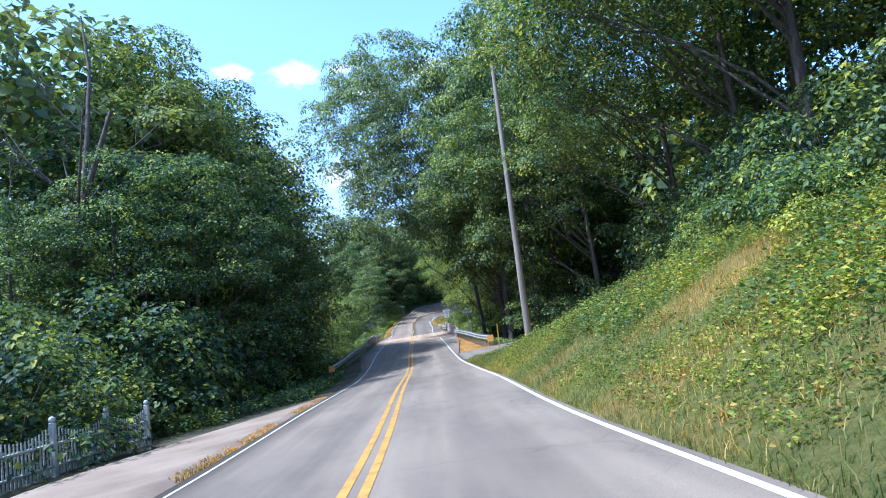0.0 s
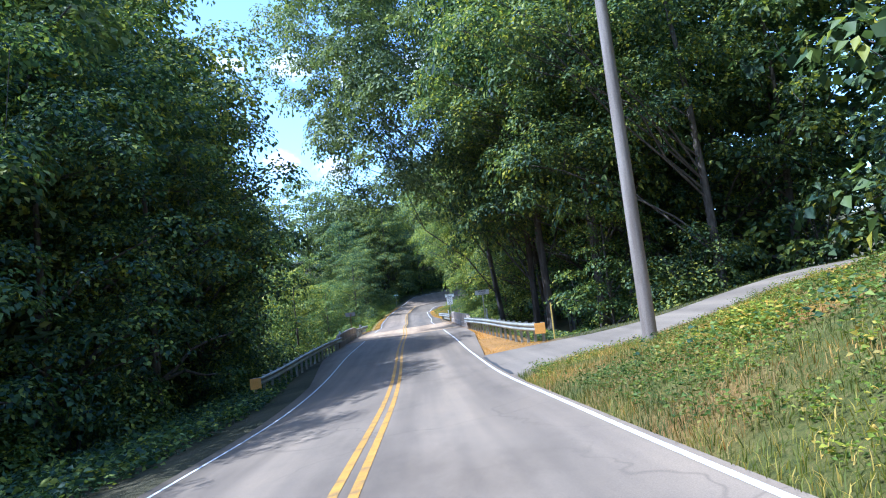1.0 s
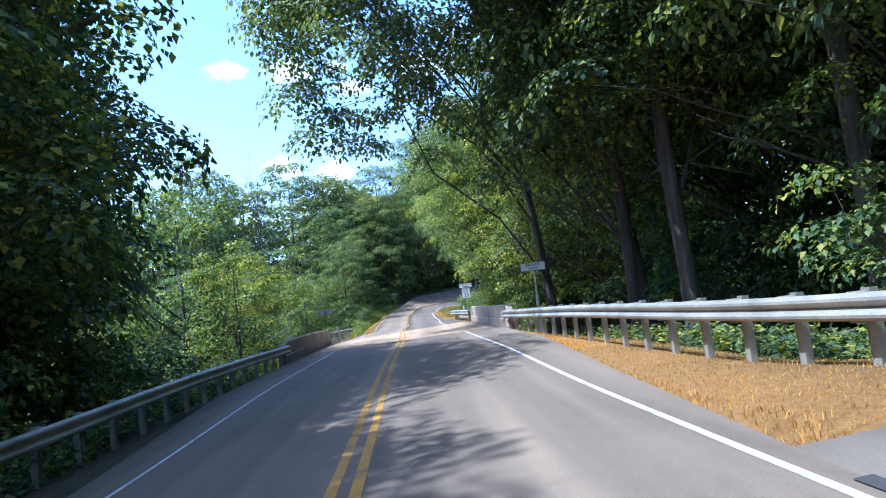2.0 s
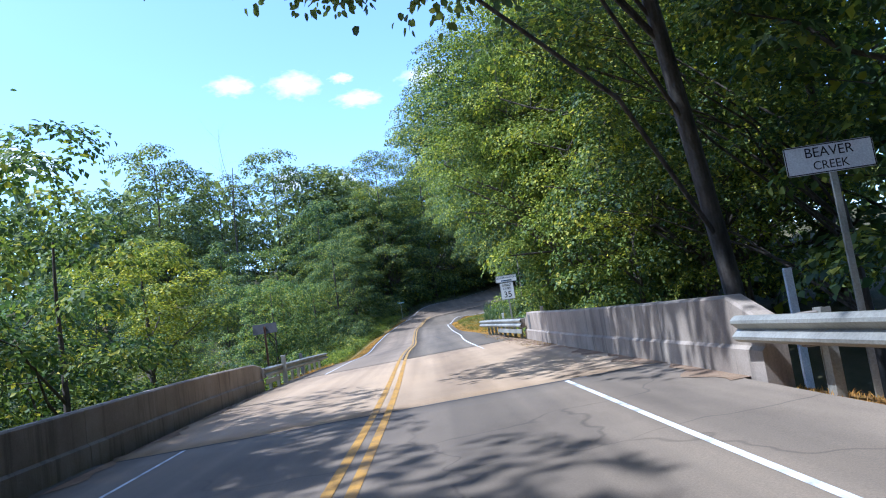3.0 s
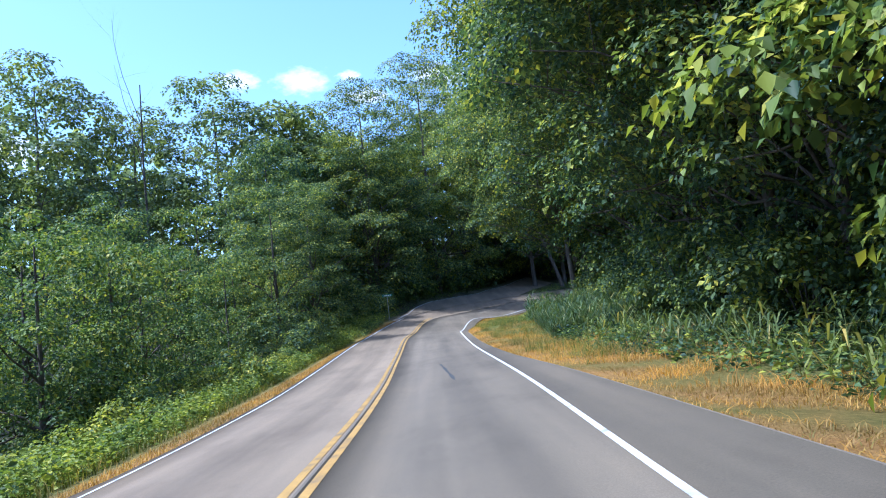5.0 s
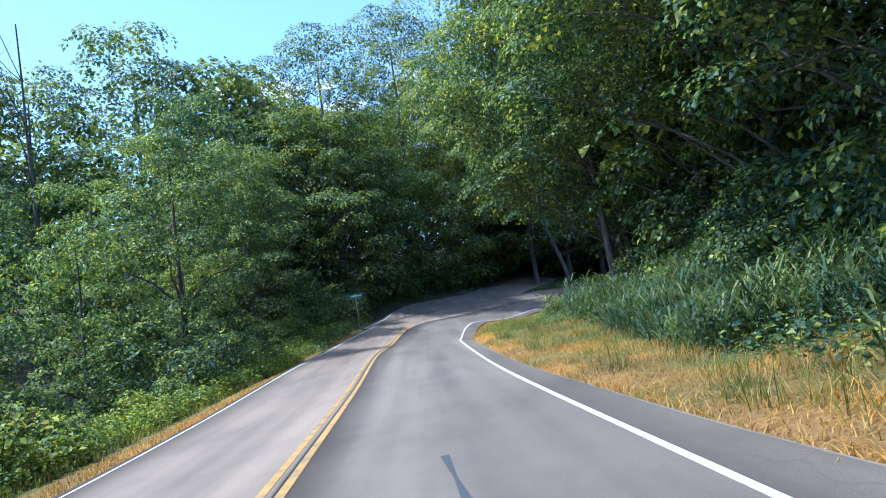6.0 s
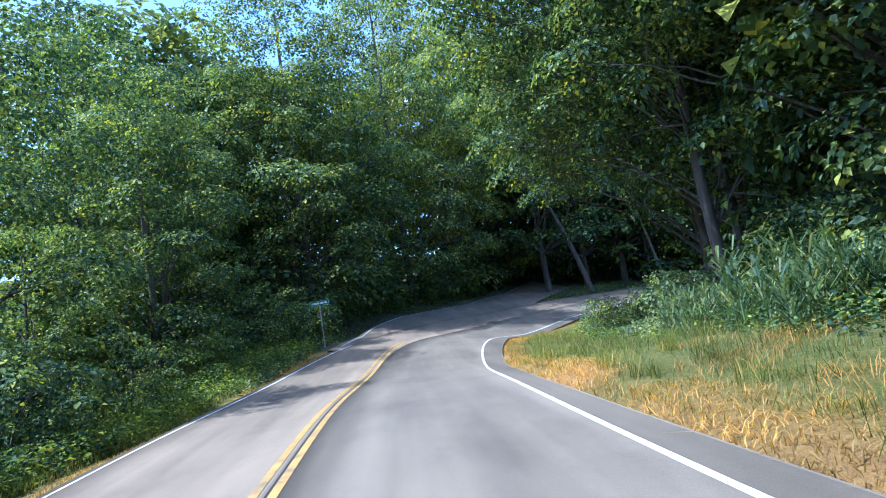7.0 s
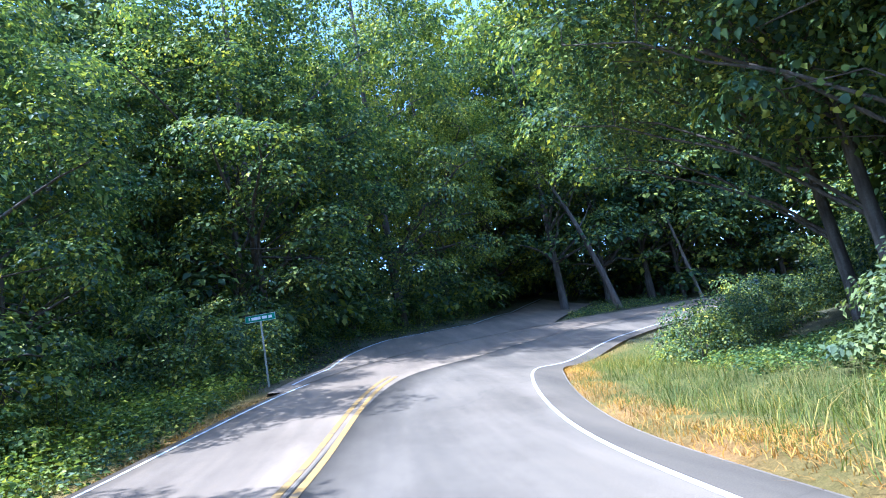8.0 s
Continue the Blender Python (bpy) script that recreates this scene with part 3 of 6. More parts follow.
def tree_meshes(seed, height, radius, z0=0.22, n_clump=60, tufts=20, per=14, leaf=0.24, clump=1.6, trunk_r=0.22,
                lean=(0, 0), shift=(0, 0), limb=1.0, open_low=0.2, leaf_mat=LEAF_OAK, bark=BARK, slim=1.0, sag=0.3, fine=False):
    rng = np.random.default_rng(seed)
    cl = crown_points(rng, n_clump, radius, height * z0, height * 0.96, lean, open_low, clump * 1.3) + [shift[0], shift[1], 0]
    size = clump * (0.6 + 0.75 * rng.random(n_clump))
    cos, tris, off = [], [], 0
    for c, r in zip(cl, size):
        co, tr = boughs(rng, c, r, leaf, max(8, int(tufts * (r / clump) ** 1.5)), per, 0.5, slim, sag, fine)
        cos.append(co)
        tris.append(tr + off)
        off += len(co)
    # the shaded inside of the crown, filled with sparser leaves
    k = n_clump * 26
    v = cl[rng.integers(0, n_clump, k)]
    axis = np.array([np.mean(cl[:, 0]), np.mean(cl[:, 1])])
    inner = np.c_[axis + (v[:, :2] - axis) * (0.25 + 0.6 * rng.random((k, 1))), v[:, 2]] + rng.normal(0, 0.5, (k, 3))
    co, tr = leaf_arrays(rng, inner, rng.normal(0, 1, (k, 3)) * [1, 1, 0.5], np.array([0, 0, 1.0]) + rng.normal(0, 0.6, (k, 3)), leaf * (0.65 + 0.4 * rng.random(k)), 0.3, True, 1.1)
    cos.append(co)
    tris.append(tr + off)
    crown = fast_mesh("crown", np.concatenate(cos), np.concatenate(tris), leaf_mat)
    # trunk and limbs
    cos, tris, off = [], [], 0
    hs = np.linspace(-0.6, height * 0.86, 9)
    wob = np.cumsum(rng.normal(0, 0.02 * height / 9, (9, 2)), axis=0)
    u = np.clip(hs / height, 0, 1)
    spine = np.c_[wob[:, 0] + lean[0] * u**1.5, wob[:, 1] + lean[1] * u**1.5, hs]
    rad = trunk_r * (1.0 - 0.88 * u) + np.where(hs < 0.4, trunk_r * 0.35, 0)
    co, tr = tube_arrays(spine, rad, 8, 0)
    cos.append(co)
    tris.append(tr)
    off = len(co)
    # main limbs leave the trunk, lesser ones leave the main limbs
    mains = []
    order = np.argsort(-np.hypot(cl[:, 0] - lean[0] * 0.5, cl[:, 1]) + 0.15 * cl[:, 2])
    for c in cl[order[:9]]:
        reach = np.hypot(c[0], c[1])
        h = float(np.clip(c[2] - reach * (0.55 + 0.4 * rng.random()), height * 0.14, height * 0.78))
        p0 = np.array([np.interp(h, hs, spine[:, 0]), np.interp(h, hs, spine[:, 1]), h])
        r0 = trunk_r * 0.5 * limb * (1 - 0.6 * h / height)
        u4 = np.linspace(0, 1, 6)[:, None]
        path = p0 * (1 - u4) + c * u4 + np.c_[np.zeros((6, 2)), 0.10 * reach * np.sin(np.pi * u4[:, 0])] + rng.normal(0, 0.03 * reach, (6, 3)) * np.sin(np.pi * u4)
        co, tr = tube_arrays(path, np.linspace(r0, r0 * 0.22, 6), 6, off)
        cos.append(co)
        tris.append(tr)
        off += len(co)
        mains.append((path, np.linspace(r0, r0 * 0.22, 6)))
    nodes = np.concatenate([m_[0][1:] for m_ in mains] + [spine[3:]])
    rads = np.concatenate([m_[1][1:] for m_ in mains] + [rad[3:] * 0.5])
    for c in cl[order[9:]][: int(n_clump * 0.4)]:
        gap = np.linalg.norm(nodes - c, axis=1) + np.where(nodes[:, 2] > c[2], 2.0, 0)
        k = int(gap.argmin())
        p0, r0 = nodes[k], min(rads[k] * 0.6, 0.07)
        mid = p0 * 0.5 + c * 0.5 + rng.normal(0, 0.12 * gap[k], 3)
        co, tr = tube_arrays([p0, p0 * 0.65 + mid * 0.35, mid, c], [r0, r0 * 0.8, r0 * 0.55, 0.012], 4, off)
        cos.append(co)
        tris.append(tr)
        off += len(co)
    trunk = fast_mesh("trunk", np.concatenate(cos), np.concatenate(tris), bark)
    trunk.polygons.foreach_set("use_smooth", [True] * len(trunk.polygons))
    return trunk, crown


def tree_thing(name, meshes, label, category="tree", group=""):
    root = new(name)
    part("trunk", meshes[0], root)
    part("crown", meshes[1], root)
    return tagged(root, label, category, group)


PROTOS = {}


def proto(key, name, label, **kw):
    PROTOS[key] = tree_thing(name, tree_meshes(**kw), label, group="roadside trees")
    PROTOS[key]["used"] = 0


FULL = dict(n_clump=50, tufts=26, per=10, leaf=0.25, clump=1.65)
BACK = dict(n_clump=34, tufts=12, per=8, leaf=0.52, clump=2.2)
NEAR = dict(n_clump=52, tufts=27, per=11, leaf=0.2, clump=1.45)
proto("oak_a", "broadleaf_tree", "tall broadleaf tree with a dense dark green crown", seed=1, height=18, radius=5.2, z0=0.08, **FULL)
proto("oak_b", "broadleaf_tree", "broadleaf tree with an uneven dark green crown", seed=2, height=16, radius=4.6, z0=0.08, **FULL)
proto("oak_c", "broadleaf_tree", "slender broadleaf tree with layered dark green foliage", seed=3, height=20, radius=4.4, z0=0.14, **FULL)
proto("light_a", "walnut_tree", "broadleaf tree with drooping light yellow-green foliage", seed=4, height=15, radius=4.8, leaf_mat=LEAF_LIGHT, z0=0.08, sag=0.55, **NEAR)
proto("light_b", "young_tree", "young tree with fresh green drooping sprays", seed=5, height=10, radius=3.4, n_clump=34, tufts=22, per=10, leaf=0.18, leaf_mat=LEAF_BUSH, z0=0.06, clump=1.1, trunk_r=0.14, sag=0.55)
proto("near_a", "broadleaf_tree", "broadleaf tree with fine dark green leaves beside the road", seed=9, height=17, radius=4.8, z0=0.05, **NEAR)
proto("grey_b", "poplar_tree", "broad tree with silvery green foliage", seed=7, height=20, radius=5.6, n_clump=56, tufts=24, per=10, leaf=0.3, clump=1.75, leaf_mat=LEAF_GREY, z0=0.1)
proto("syc", "sycamore_tree", "tall sycamore leaning out high above the bridge", seed=8, height=30, radius=7.6, n_clump=125, tufts=28, per=10, leaf=0.21, leaf_mat=LEAF_GREY, z0=0.34, fine=True, clump=1.5, trunk_r=0.25, bark=BARK, lean=(-5.0, 0), shift=(-6.6, -2.5), open_low=0.1, limb=0.5)
proto("high", "broadleaf_tree", "tall tree with a high dense crown over a bare lower trunk", seed=10, height=19, radius=6.2, z0=0.22, trunk_r=0.24, n_clump=80, tufts=27, per=11, leaf=0.21, clump=1.55, open_low=0, limb=0.55)
BIG = dict(height=28, radius=7.6, n_clump=105, tufts=30, per=12, leaf=0.22, clump=1.8, z0=0.08, trunk_r=0.3)
proto("big_dark", "broadleaf_tree", "very tall broadleaf tree with a full dark green crown", seed=31, **BIG)
proto("big_light", "walnut_tree", "very tall tree with sunlit yellow-green drooping foliage", seed=32, leaf_mat=LEAF_LIGHT, **dict(BIG, n_clump=125, leaf=0.14, per=18, tufts=32, sag=0.45))
proto("over", "broadleaf_tree", "tall tree whose crown hangs out towards the road, dark below", seed=12, height=19, radius=5.6, z0=0.2, trunk_r=0.24, n_clump=84, tufts=27, per=13, leaf=0.17, clump=1.5, open_low=0, limb=0.55, shift=(-2.8, 0), lean=(-1.2, 0))
proto("canopy", "broadleaf_tree", "tall tree with a high crown spread out over the verge", seed=14, height=21, radius=6.0, z0=0.4, trunk_r=0.26, n_clump=80, tufts=28, per=13, leaf=0.18, clump=1.55, open_low=0, limb=0.6, shift=(-4.4, 0), lean=(-1.5, 0))
proto("back_a", "broadleaf_tree", "dark green tree deeper in the wood", seed=21, height=19, radius=5.2, z0=0.05, **BACK)
proto("back_b", "broadleaf_tree", "dark green tree deeper in the wood", seed=22, height=21, radius=5.6, z0=0.1, **BACK)
proto("back_c", "broadleaf_tree", "hazy green tree on the far rise", seed=23, height=18, radius=5.8, z0=0.05, leaf_mat=LEAF_GREY, **BACK)


def bush_mesh(seed, radius, height, n_clump=16, tufts=11, per=10, leaf=0.16, clump=0.7, mat=LEAF_BUSH):
    rng = np.random.default_rng(seed)
    cos, tris, off = [], [], 0
    for _ in range(n_clump):
        a, r = rng.random() * 2 * np.pi, radius * np.sqrt(rng.random())
        c = np.array([r * np.cos(a), r * np.sin(a), height * (0.1 + 0.85 * rng.random()) * (1 - 0.55 * (r / radius) ** 2)])
        co, tr = boughs(rng, c, clump * (0.65 + 0.7 * rng.random()), leaf, tufts, per, 0.6, 1.0, 0.35)
        cos.append(co)
        tris.append(tr + off)
        off += len(co)
    leaves = fast_mesh("leaves", np.concatenate(cos), np.concatenate(tris), mat)
    cos, tris, off = [], [], 0
    for k in range(6):
        a = k * 1.05 + rng.random()
        tip = np.array([np.cos(a) * radius * 0.6, np.sin(a) * radius * 0.6, height * 0.75])
        co, tr = tube_arrays([(0, 0, -0.3), tip * [0.35, 0.35, 0.5], tip], [0.035, 0.022, 0.008], 4, off)
        cos.append(co)
        tris.append(tr)
        off += len(co)
    stems = fast_mesh("stem", np.concatenate(cos), np.concatenate(tris), BARK)
    return stems, leaves


def bush_proto(key, label, **kw):
    root = new("bush")
    stem_mesh, leaf_mesh = bush_mesh(**kw)
    part("stem", stem_mesh, root)
    part("foliage", leaf_mesh, root)
    tagged(root, label, "bush", "roadside bushes")
    root["used"] = 0
    PROTOS[key] = root


bush_proto("bush_a", "leafy green roadside bush on the verge", seed=11, radius=1.6, height=2.2, n_clump=24, leaf=0.14, clump=0.6)
bush_proto("bush_b", "tangled green bush at the wood's edge", seed=12, radius=2.1, height=3.2, n_clump=30, leaf=0.14, clump=0.75, tufts=13, per=11)
bush_proto("bush_c", "low yellow-green shrub on the verge", seed=13, radius=1.2, height=1.3, n_clump=16, mat=LEAF_LIGHT, leaf=0.12, clump=0.5)
bush_proto("bush_d", "dark thicket of saplings below the trees", seed=14, radius=2.4, height=4.5, n_clump=34, leaf=0.17, clump=0.95, tufts=13, per=11, mat=LEAF_OAK)
bush_proto("bush_f", "dark thicket deeper in the wood", seed=16, radius=2.4, height=4.5, n_clump=14, tufts=8, per=7, leaf=0.36, clump=1.3, mat=LEAF_OAK)
bush_proto("bush_g", "dense dark bush at the edge of the shade", seed=17, radius=2.2, height=3.8, n_clump=36, leaf=0.17, clump=0.8, mat=LEAF_OAK)
bush_proto("bush_e", "pale dusty-leaved bush in the sun inside the bend", seed=15, radius=1.9, height=2.6, n_clump=26, leaf=0.16, clump=0.7, mat=LEAF_GREY)


def plant(key, x, y, scale=1.0, turn=None, rng=random, sink=0.1, tall=1.0, lean=(0.0, 0.0)):
    """Stands a tree or bush on the ground: the first of a kind is itself moved, the next ones are copies."""
    root = PROTOS[key]
    turn = rng.random() * 360 if turn is None else turn
    m = pose(x, y, gz(x, y) - sink, lean[0], lean[1], turn) @ Matrix.Diagonal((scale, scale, scale * tall, 1))
    if not root["used"]:
        root["used"] = 1
        root.matrix_basis = m
        return root
    ob = copy_thing(root, Matrix.Identity(4))
    ob.matrix_basis = m
    return ob


def row(rng, keys, s0, s1, gap, d0, d1, lo, hi, tall=(0.9, 1.15)):
    """Plants along the road between two stations, between two offsets from the yellow line."""
    s = s0 + rng.random() * gap * 0.5
    while s < s1:
        d = rng.uniform(d0, d1)
        if d < 0 and 157 < s < 204:
            d = min(d, float(street_edge(s)) - 2.2 - 1.6 * (s * 7.3 % 1.0))
        x, y, _ = on_road(s, d)
        plant(rng.choice(keys), float(x), float(y), rng.uniform(lo, hi), rng=rng, tall=rng.uniform(*tall))
        s += gap * rng.uniform(0.7, 1.3)


R = random.Random(42)
# woods on the left before the bridge
row(R, ["oak_a", "oak_b", "grey_b"], 34, 73, 5.0, -16.0, -14.0, 1.1, 1.25)
row(R, ["near_a", "light_b"], 12, 30, 3.4, -15.5, -13.2, 0.5, 0.62)
row(R, ["grey_b"], 14, 36, 6.0, -26, -22, 0.6, 0.72)
row(R, ["back_a", "back_b", "back_c"], 34, 74, 6.0, -25, -20, 1.35, 1.55)
row(R, ["bush_d", "bush_b"], 24, 70, 3.6, -11.0, -9.0, 0.8, 1.1)
row(R, ["bush_f"], 4, 70, 4.5, -15.0, -12.5, 1.0, 1.4)
row(R, ["light_b"], 30, 66, 6.0, -13.0, -11.5, 0.85, 1.1)
for x, y, k, sc in ((-12.6, 29.5, "near_a", 0.72), (-11.0, 35.0, "near_a", 0.82), (-10.8, 41.5, "near_a", 0.8), (-10.2, 48.0, "near_a", 0.9), (-10.4, 54.5, "near_a", 0.9)):
    plant(k, x, y, sc, rng=R)
for x, y, k, sc in ((-12.0, 10.5, "bush_d", 1.0), (-11.7, 14.0, "bush_d", 1.05), (-10.5, 17.6, "bush_d", 1.05), (-11.4, 24.5, "bush_d", 1.25), (-12.0, 27.5, "bush_d", 1.5), (-11.8, 21.5, "bush_d", 1.0), (-12.8, 31.0, "bush_d", 1.6), (-14.2, 84.0, "bush_b", 1.1), (-17.0, 88.5, "bush_d", 1.0), (-12.2, 88.0, "bush_a", 1.2),
                    (-20.0, 84.0, "light_b", 0.8), (-16.5, 93.0, "bush_b", 1.2), (-22.0, 92.0, "light_b", 0.9), (-11.0, 92.5, "bush_c", 1.2), (-18.0, 79.5, "bush_d", 1.1), (-24.0, 99.0, "light_b", 1.0)):
    plant(k, x, y, sc, rng=R)
# woods on the right before the bridge
row(R, ["near_a"], -4, 36, 6.0, 18, 21, 0.95, 1.15)
for x, y, k, sc in ((13.5, 30.5, "bush_d", 1.1), (12.6, 24.0, "bush_d", 1.0), (15.0, 36.5, "bush_d", 1.2),
                    (8.9, 20.2, "bush_b", 0.5), (10.0, 17.8, "bush_d", 0.7), (9.4, 14.6, "bush_d", 0.7), (7.6, 12.2, "bush_a", 0.7), (9.6, 11.4, "bush_d", 0.7)):
    plant(k, x, y, sc, rng=R)
for x, y, sc, turn in ((14.2, 35.0, 0.85, 10), (14.6, 28.0, 0.9, -8), (12.9, 20.5, 0.92, 5), (12.7, 12.5, 0.92, -10), (13.2, 4.5, 0.92, 0)):
    plant("canopy", x, y, sc, turn=turn)
row(R, ["near_a"], 50, 72, 6.0, 17.5, 20, 1.05, 1.25)
row(R, ["back_a", "back_b"], -6, 74, 7.0, 20, 25, 1.05, 1.25)
row(R, ["bush_d", "bush_b"], 50, 71, 3.4, 12.5, 15.0, 0.8, 1.1)
row(R, ["bush_f"], 48, 74, 4.5, 14, 19, 0.9, 1.3)
plant("light_b", 9.5, 54.0, 0.75, rng=R)
plant("light_b", 14.5, 52.5, 0.55, rng=R)
for x, y, sc, turn in ((13.8, 51.0, 0.95, 6), (13.4, 58.0, 1.0, -6), (13.0, 65.0, 1.0, 4)):
    plant("canopy", x, y, sc, turn=turn)
for x, y, sc in ((15.2, 50.2, 0.72), (17.9, 51.2, 0.78), (20.6, 52.2, 0.78)):
    plant("bush_c", x, y, sc, rng=R)
plant("syc", 7.5, 79.0, 1.04, turn=0, tall=1.2)
plant("syc", 9.6, 70.5, 0.95, turn=8, tall=1.2)
for x, y, sc in ((9.6, 56.0, 1.1), (8.2, 62.5, 1.12), (8.4, 68.5, 1.12)):
    plant("high", x, y, sc, rng=R, tall=1.5)
for x, y, k, sc in ((16.0, 58.5, "big_dark", 0.95), (15.5, 67.5, "big_dark", 1.0), (15.5, 73.5, "oak_c", 1.45)):
    plant(k, x, y, sc, rng=R)
# tall trees on the left bank just before the bridge
for x, y, k, sc in ((-13.0, 58.5, "near_a", 1.4), (-14.6, 63.0, "big_dark", 0.8), (-15.8, 55.0, "big_dark", 0.95), (-16.2, 45.5, "big_dark", 0.95), (-19, 62, "oak_a", 1.6), (-18, 70, "oak_b", 1.6)):
    plant(k, x, y, sc, rng=R)
plant("big_dark", 14.5, 93.5, 0.95, rng=R)
plant("oak_c", 13.5, 79.0, 1.2, rng=R)
plant("canopy", 14.6, 85.5, 0.95, turn=0)
# beyond the bridge, right
plant("big_light", 8.8, 99.0, 0.92, turn=200)
plant("light_a", 10.5, 104.5, 1.35, turn=200)
for x, y, sc in ((11.6, 107.0, 0.95), (11.8, 114.5, 1.0), (12.2, 122.0, 0.95)):
    plant("over", x, y, sc, turn=R.uniform(-25, 25), tall=1.12)
for x, y, sc, turn in ((12.6, 104.0, 1.0, 8), (12.0, 111.5, 1.05, -10), (12.2, 119.0, 1.05, 8), (13.4, 127.5, 1.0, -6), (14.2, 136.0, 1.0, 5), (15.2, 144.5, 1.0, -5)):
    plant("canopy", x, y, sc, turn=turn)
for s_, turn in ((155.0, -6), (163.0, -12), (171.0, -20)):
    x, y, _ = on_road(s_, 14.6)
    plant("canopy", float(x), float(y), 1.0, turn=turn)
row(R, ["bush_g"], 106, 123, 2.6, 11.2, 13.2, 0.8, 1.1)
row(R, ["bush_g"], 123, 150, 3.0, 13.2, 15.0, 0.85, 1.15)
row(R, ["near_a"], 109, 154, 4.8, 16.5, 18.5, 1.2, 1.4)
row(R, ["bush_d"], 106, 154, 3.8, 14.5, 16.0, 0.8, 1.15)
# the sunlit trees past the far rail
plant("big_light", 12.6, 93.0, 1.0, turn=75)
plant("light_b", 9.6, 93.5, 1.0, turn=10)
plant("light_b", 8.8, 101.0, 1.4, turn=130)
for x, y, sc in ((8.0, 90.5, 0.8), (7.4, 97.5, 0.7), (7.2, 101.0, 0.9), (9.0, 95.0, 1.1)):
    plant("bush_b", x, y, sc, rng=R)
row(R, ["back_a", "back_b"], 90, 160, 6.0, 19, 23, 1.15, 1.4)
row(R, ["bush_b"], 91, 103, 3.4, 7.4, 8.8, 0.5, 0.8)
row(R, ["bush_f"], 104, 156, 3.6, 15.5, 18.5, 1.0, 1.4)
for x, y, sc in ((10.2, 151.6, 0.95), (12.2, 150.8, 0.9), (9.6, 149.8, 0.62)):
    plant("bush_e", x, y, sc, rng=R)
# beyond the bridge, left: low growth in the valley, tall trees behind
row(R, ["bush_c", "bush_a", "bush_c"], 99, 138, 2.0, -8.4, -6.2, 0.7, 1.0)
row(R, ["bush_a", "bush_b", "bush_d"], 88, 140, 3.8, -13, -9.8, 0.55, 0.8)
row(R, ["light_b", "bush_d"], 96, 118, 4.5, -17, -12, 0.55, 0.75)
row(R, ["light_b"], 118, 146, 4.2, -13.5, -10.5, 0.75, 0.95)
row(R, ["light_b", "oak_b", "light_b"], 90, 150, 5.5, -28, -19, 0.45, 0.6)
row(R, ["bush_d", "bush_b"], 138, 205, 3.2, -8.8, -6.8, 0.6, 0.95)
# outside of the bend
row(R, ["light_b", "near_a", "light_b"], 142, 166, 4.6, -12.5, -10.2, 0.65, 0.85)
row(R, ["big_dark", "near_a", "big_light"], 168, 194, 6.0, -12.5, -10.5, 0.95, 1.1)
row(R, ["near_a", "light_a"], 194, 205, 5.0, -11.5, -9.3, 1.3, 1.5)
row(R, ["oak_a", "grey_b"], 158, 169, 5.0, -18, -14, 0.85, 1.0)
row(R, ["light_a", "grey_b", "oak_c"], 172, 205, 7.0, -21, -16, 1.2, 1.45)
row(R, ["back_a", "back_c"], 170, 205, 6.5, -28, -22, 1.1, 1.3)
row(R, ["oak_b", "back_c"], 142, 163, 5.0, -24, -16, 0.5, 0.65)
for x, y, k in ((16, 196, "oak_c"), (21, 199, "near_a"), (26, 201, "oak_a"), (31, 203, "oak_c"), (37, 204, "oak_a"), (43, 206, "back_b"), (19, 206, "back_b"), (27, 209, "back_b"), (35, 212, "back_b"), (50, 208, "back_a"), (58, 210, "back_b"), (12, 203, "back_b")):
    plant(k, x, y, R.uniform(1.4, 1.65), rng=R)
row(R, ["bush_f"], 148, 205, 3.6, -15, -10, 0.9, 1.3)
# tall trees across the valley
for x, y, k, sc in ((-38, 166, "grey_b", 1.4), (-31, 172, "grey_b", 1.15), (-22, 174, "grey_b", 1.35), (-15, 176, "back_c", 1.3), (-46, 165, "back_c", 1.15),
                    (-54, 160, "back_c", 1.1), (-62, 150, "back_c", 1.0), (-70, 140, "back_c", 1.0), (-27, 156, "oak_b", 0.85), (-36, 150, "oak_b", 0.75),
                    (-45, 148, "oak_b", 0.8), (-20, 158, "light_b", 1.2), (-54, 138, "back_c", 0.75), (-60, 128, "back_c", 0.8), (-48, 124, "back_c", 0.7)):
    plant(k, x, y, sc, rng=R)
# inside of the bend
row(R, ["oak_a", "oak_b", "near_a"], 172, 205, 5.5, 18, 21, 0.9, 1.1)
row(R, ["back_a", "back_b"], 158, 205, 6.5, 19, 26, 0.9, 1.2)
row(R, ["bush_d"], 172, 205, 4.0, 15, 19, 0.7, 1.0)
for s_, d_ in ((152.5, 13.0), (161.0, 16.0), (170.0, 17.0)):
    x, y, _ = on_road(s_, d_)
    plant("high", float(x), float(y), 1.1, rng=R, tall=1.2)
row(R, ["bush_g"], 152, 168, 3.5, 16.0, 19.0, 0.9, 1.2)
row(R, ["bush_g"], 164, 203, 2.2, 8.8, 11.5, 0.5, 0.8)
row(R, ["bush_f"], 164, 209, 5.0, -26, -19, 1.5, 1.9)
for k in range(16):
    plant("bush_f", 12 + 4.0 * k, 206 + 3 * (k % 3), 1.7, rng=R)
plant("light_b", -15.0, 86.5, 1.45, turn=30)
plant("light_b", -10.8, 83.2, 1.05, turn=80)
plant("light_a", -14.6, 99.0, 0.85, turn=40, tall=0.8)
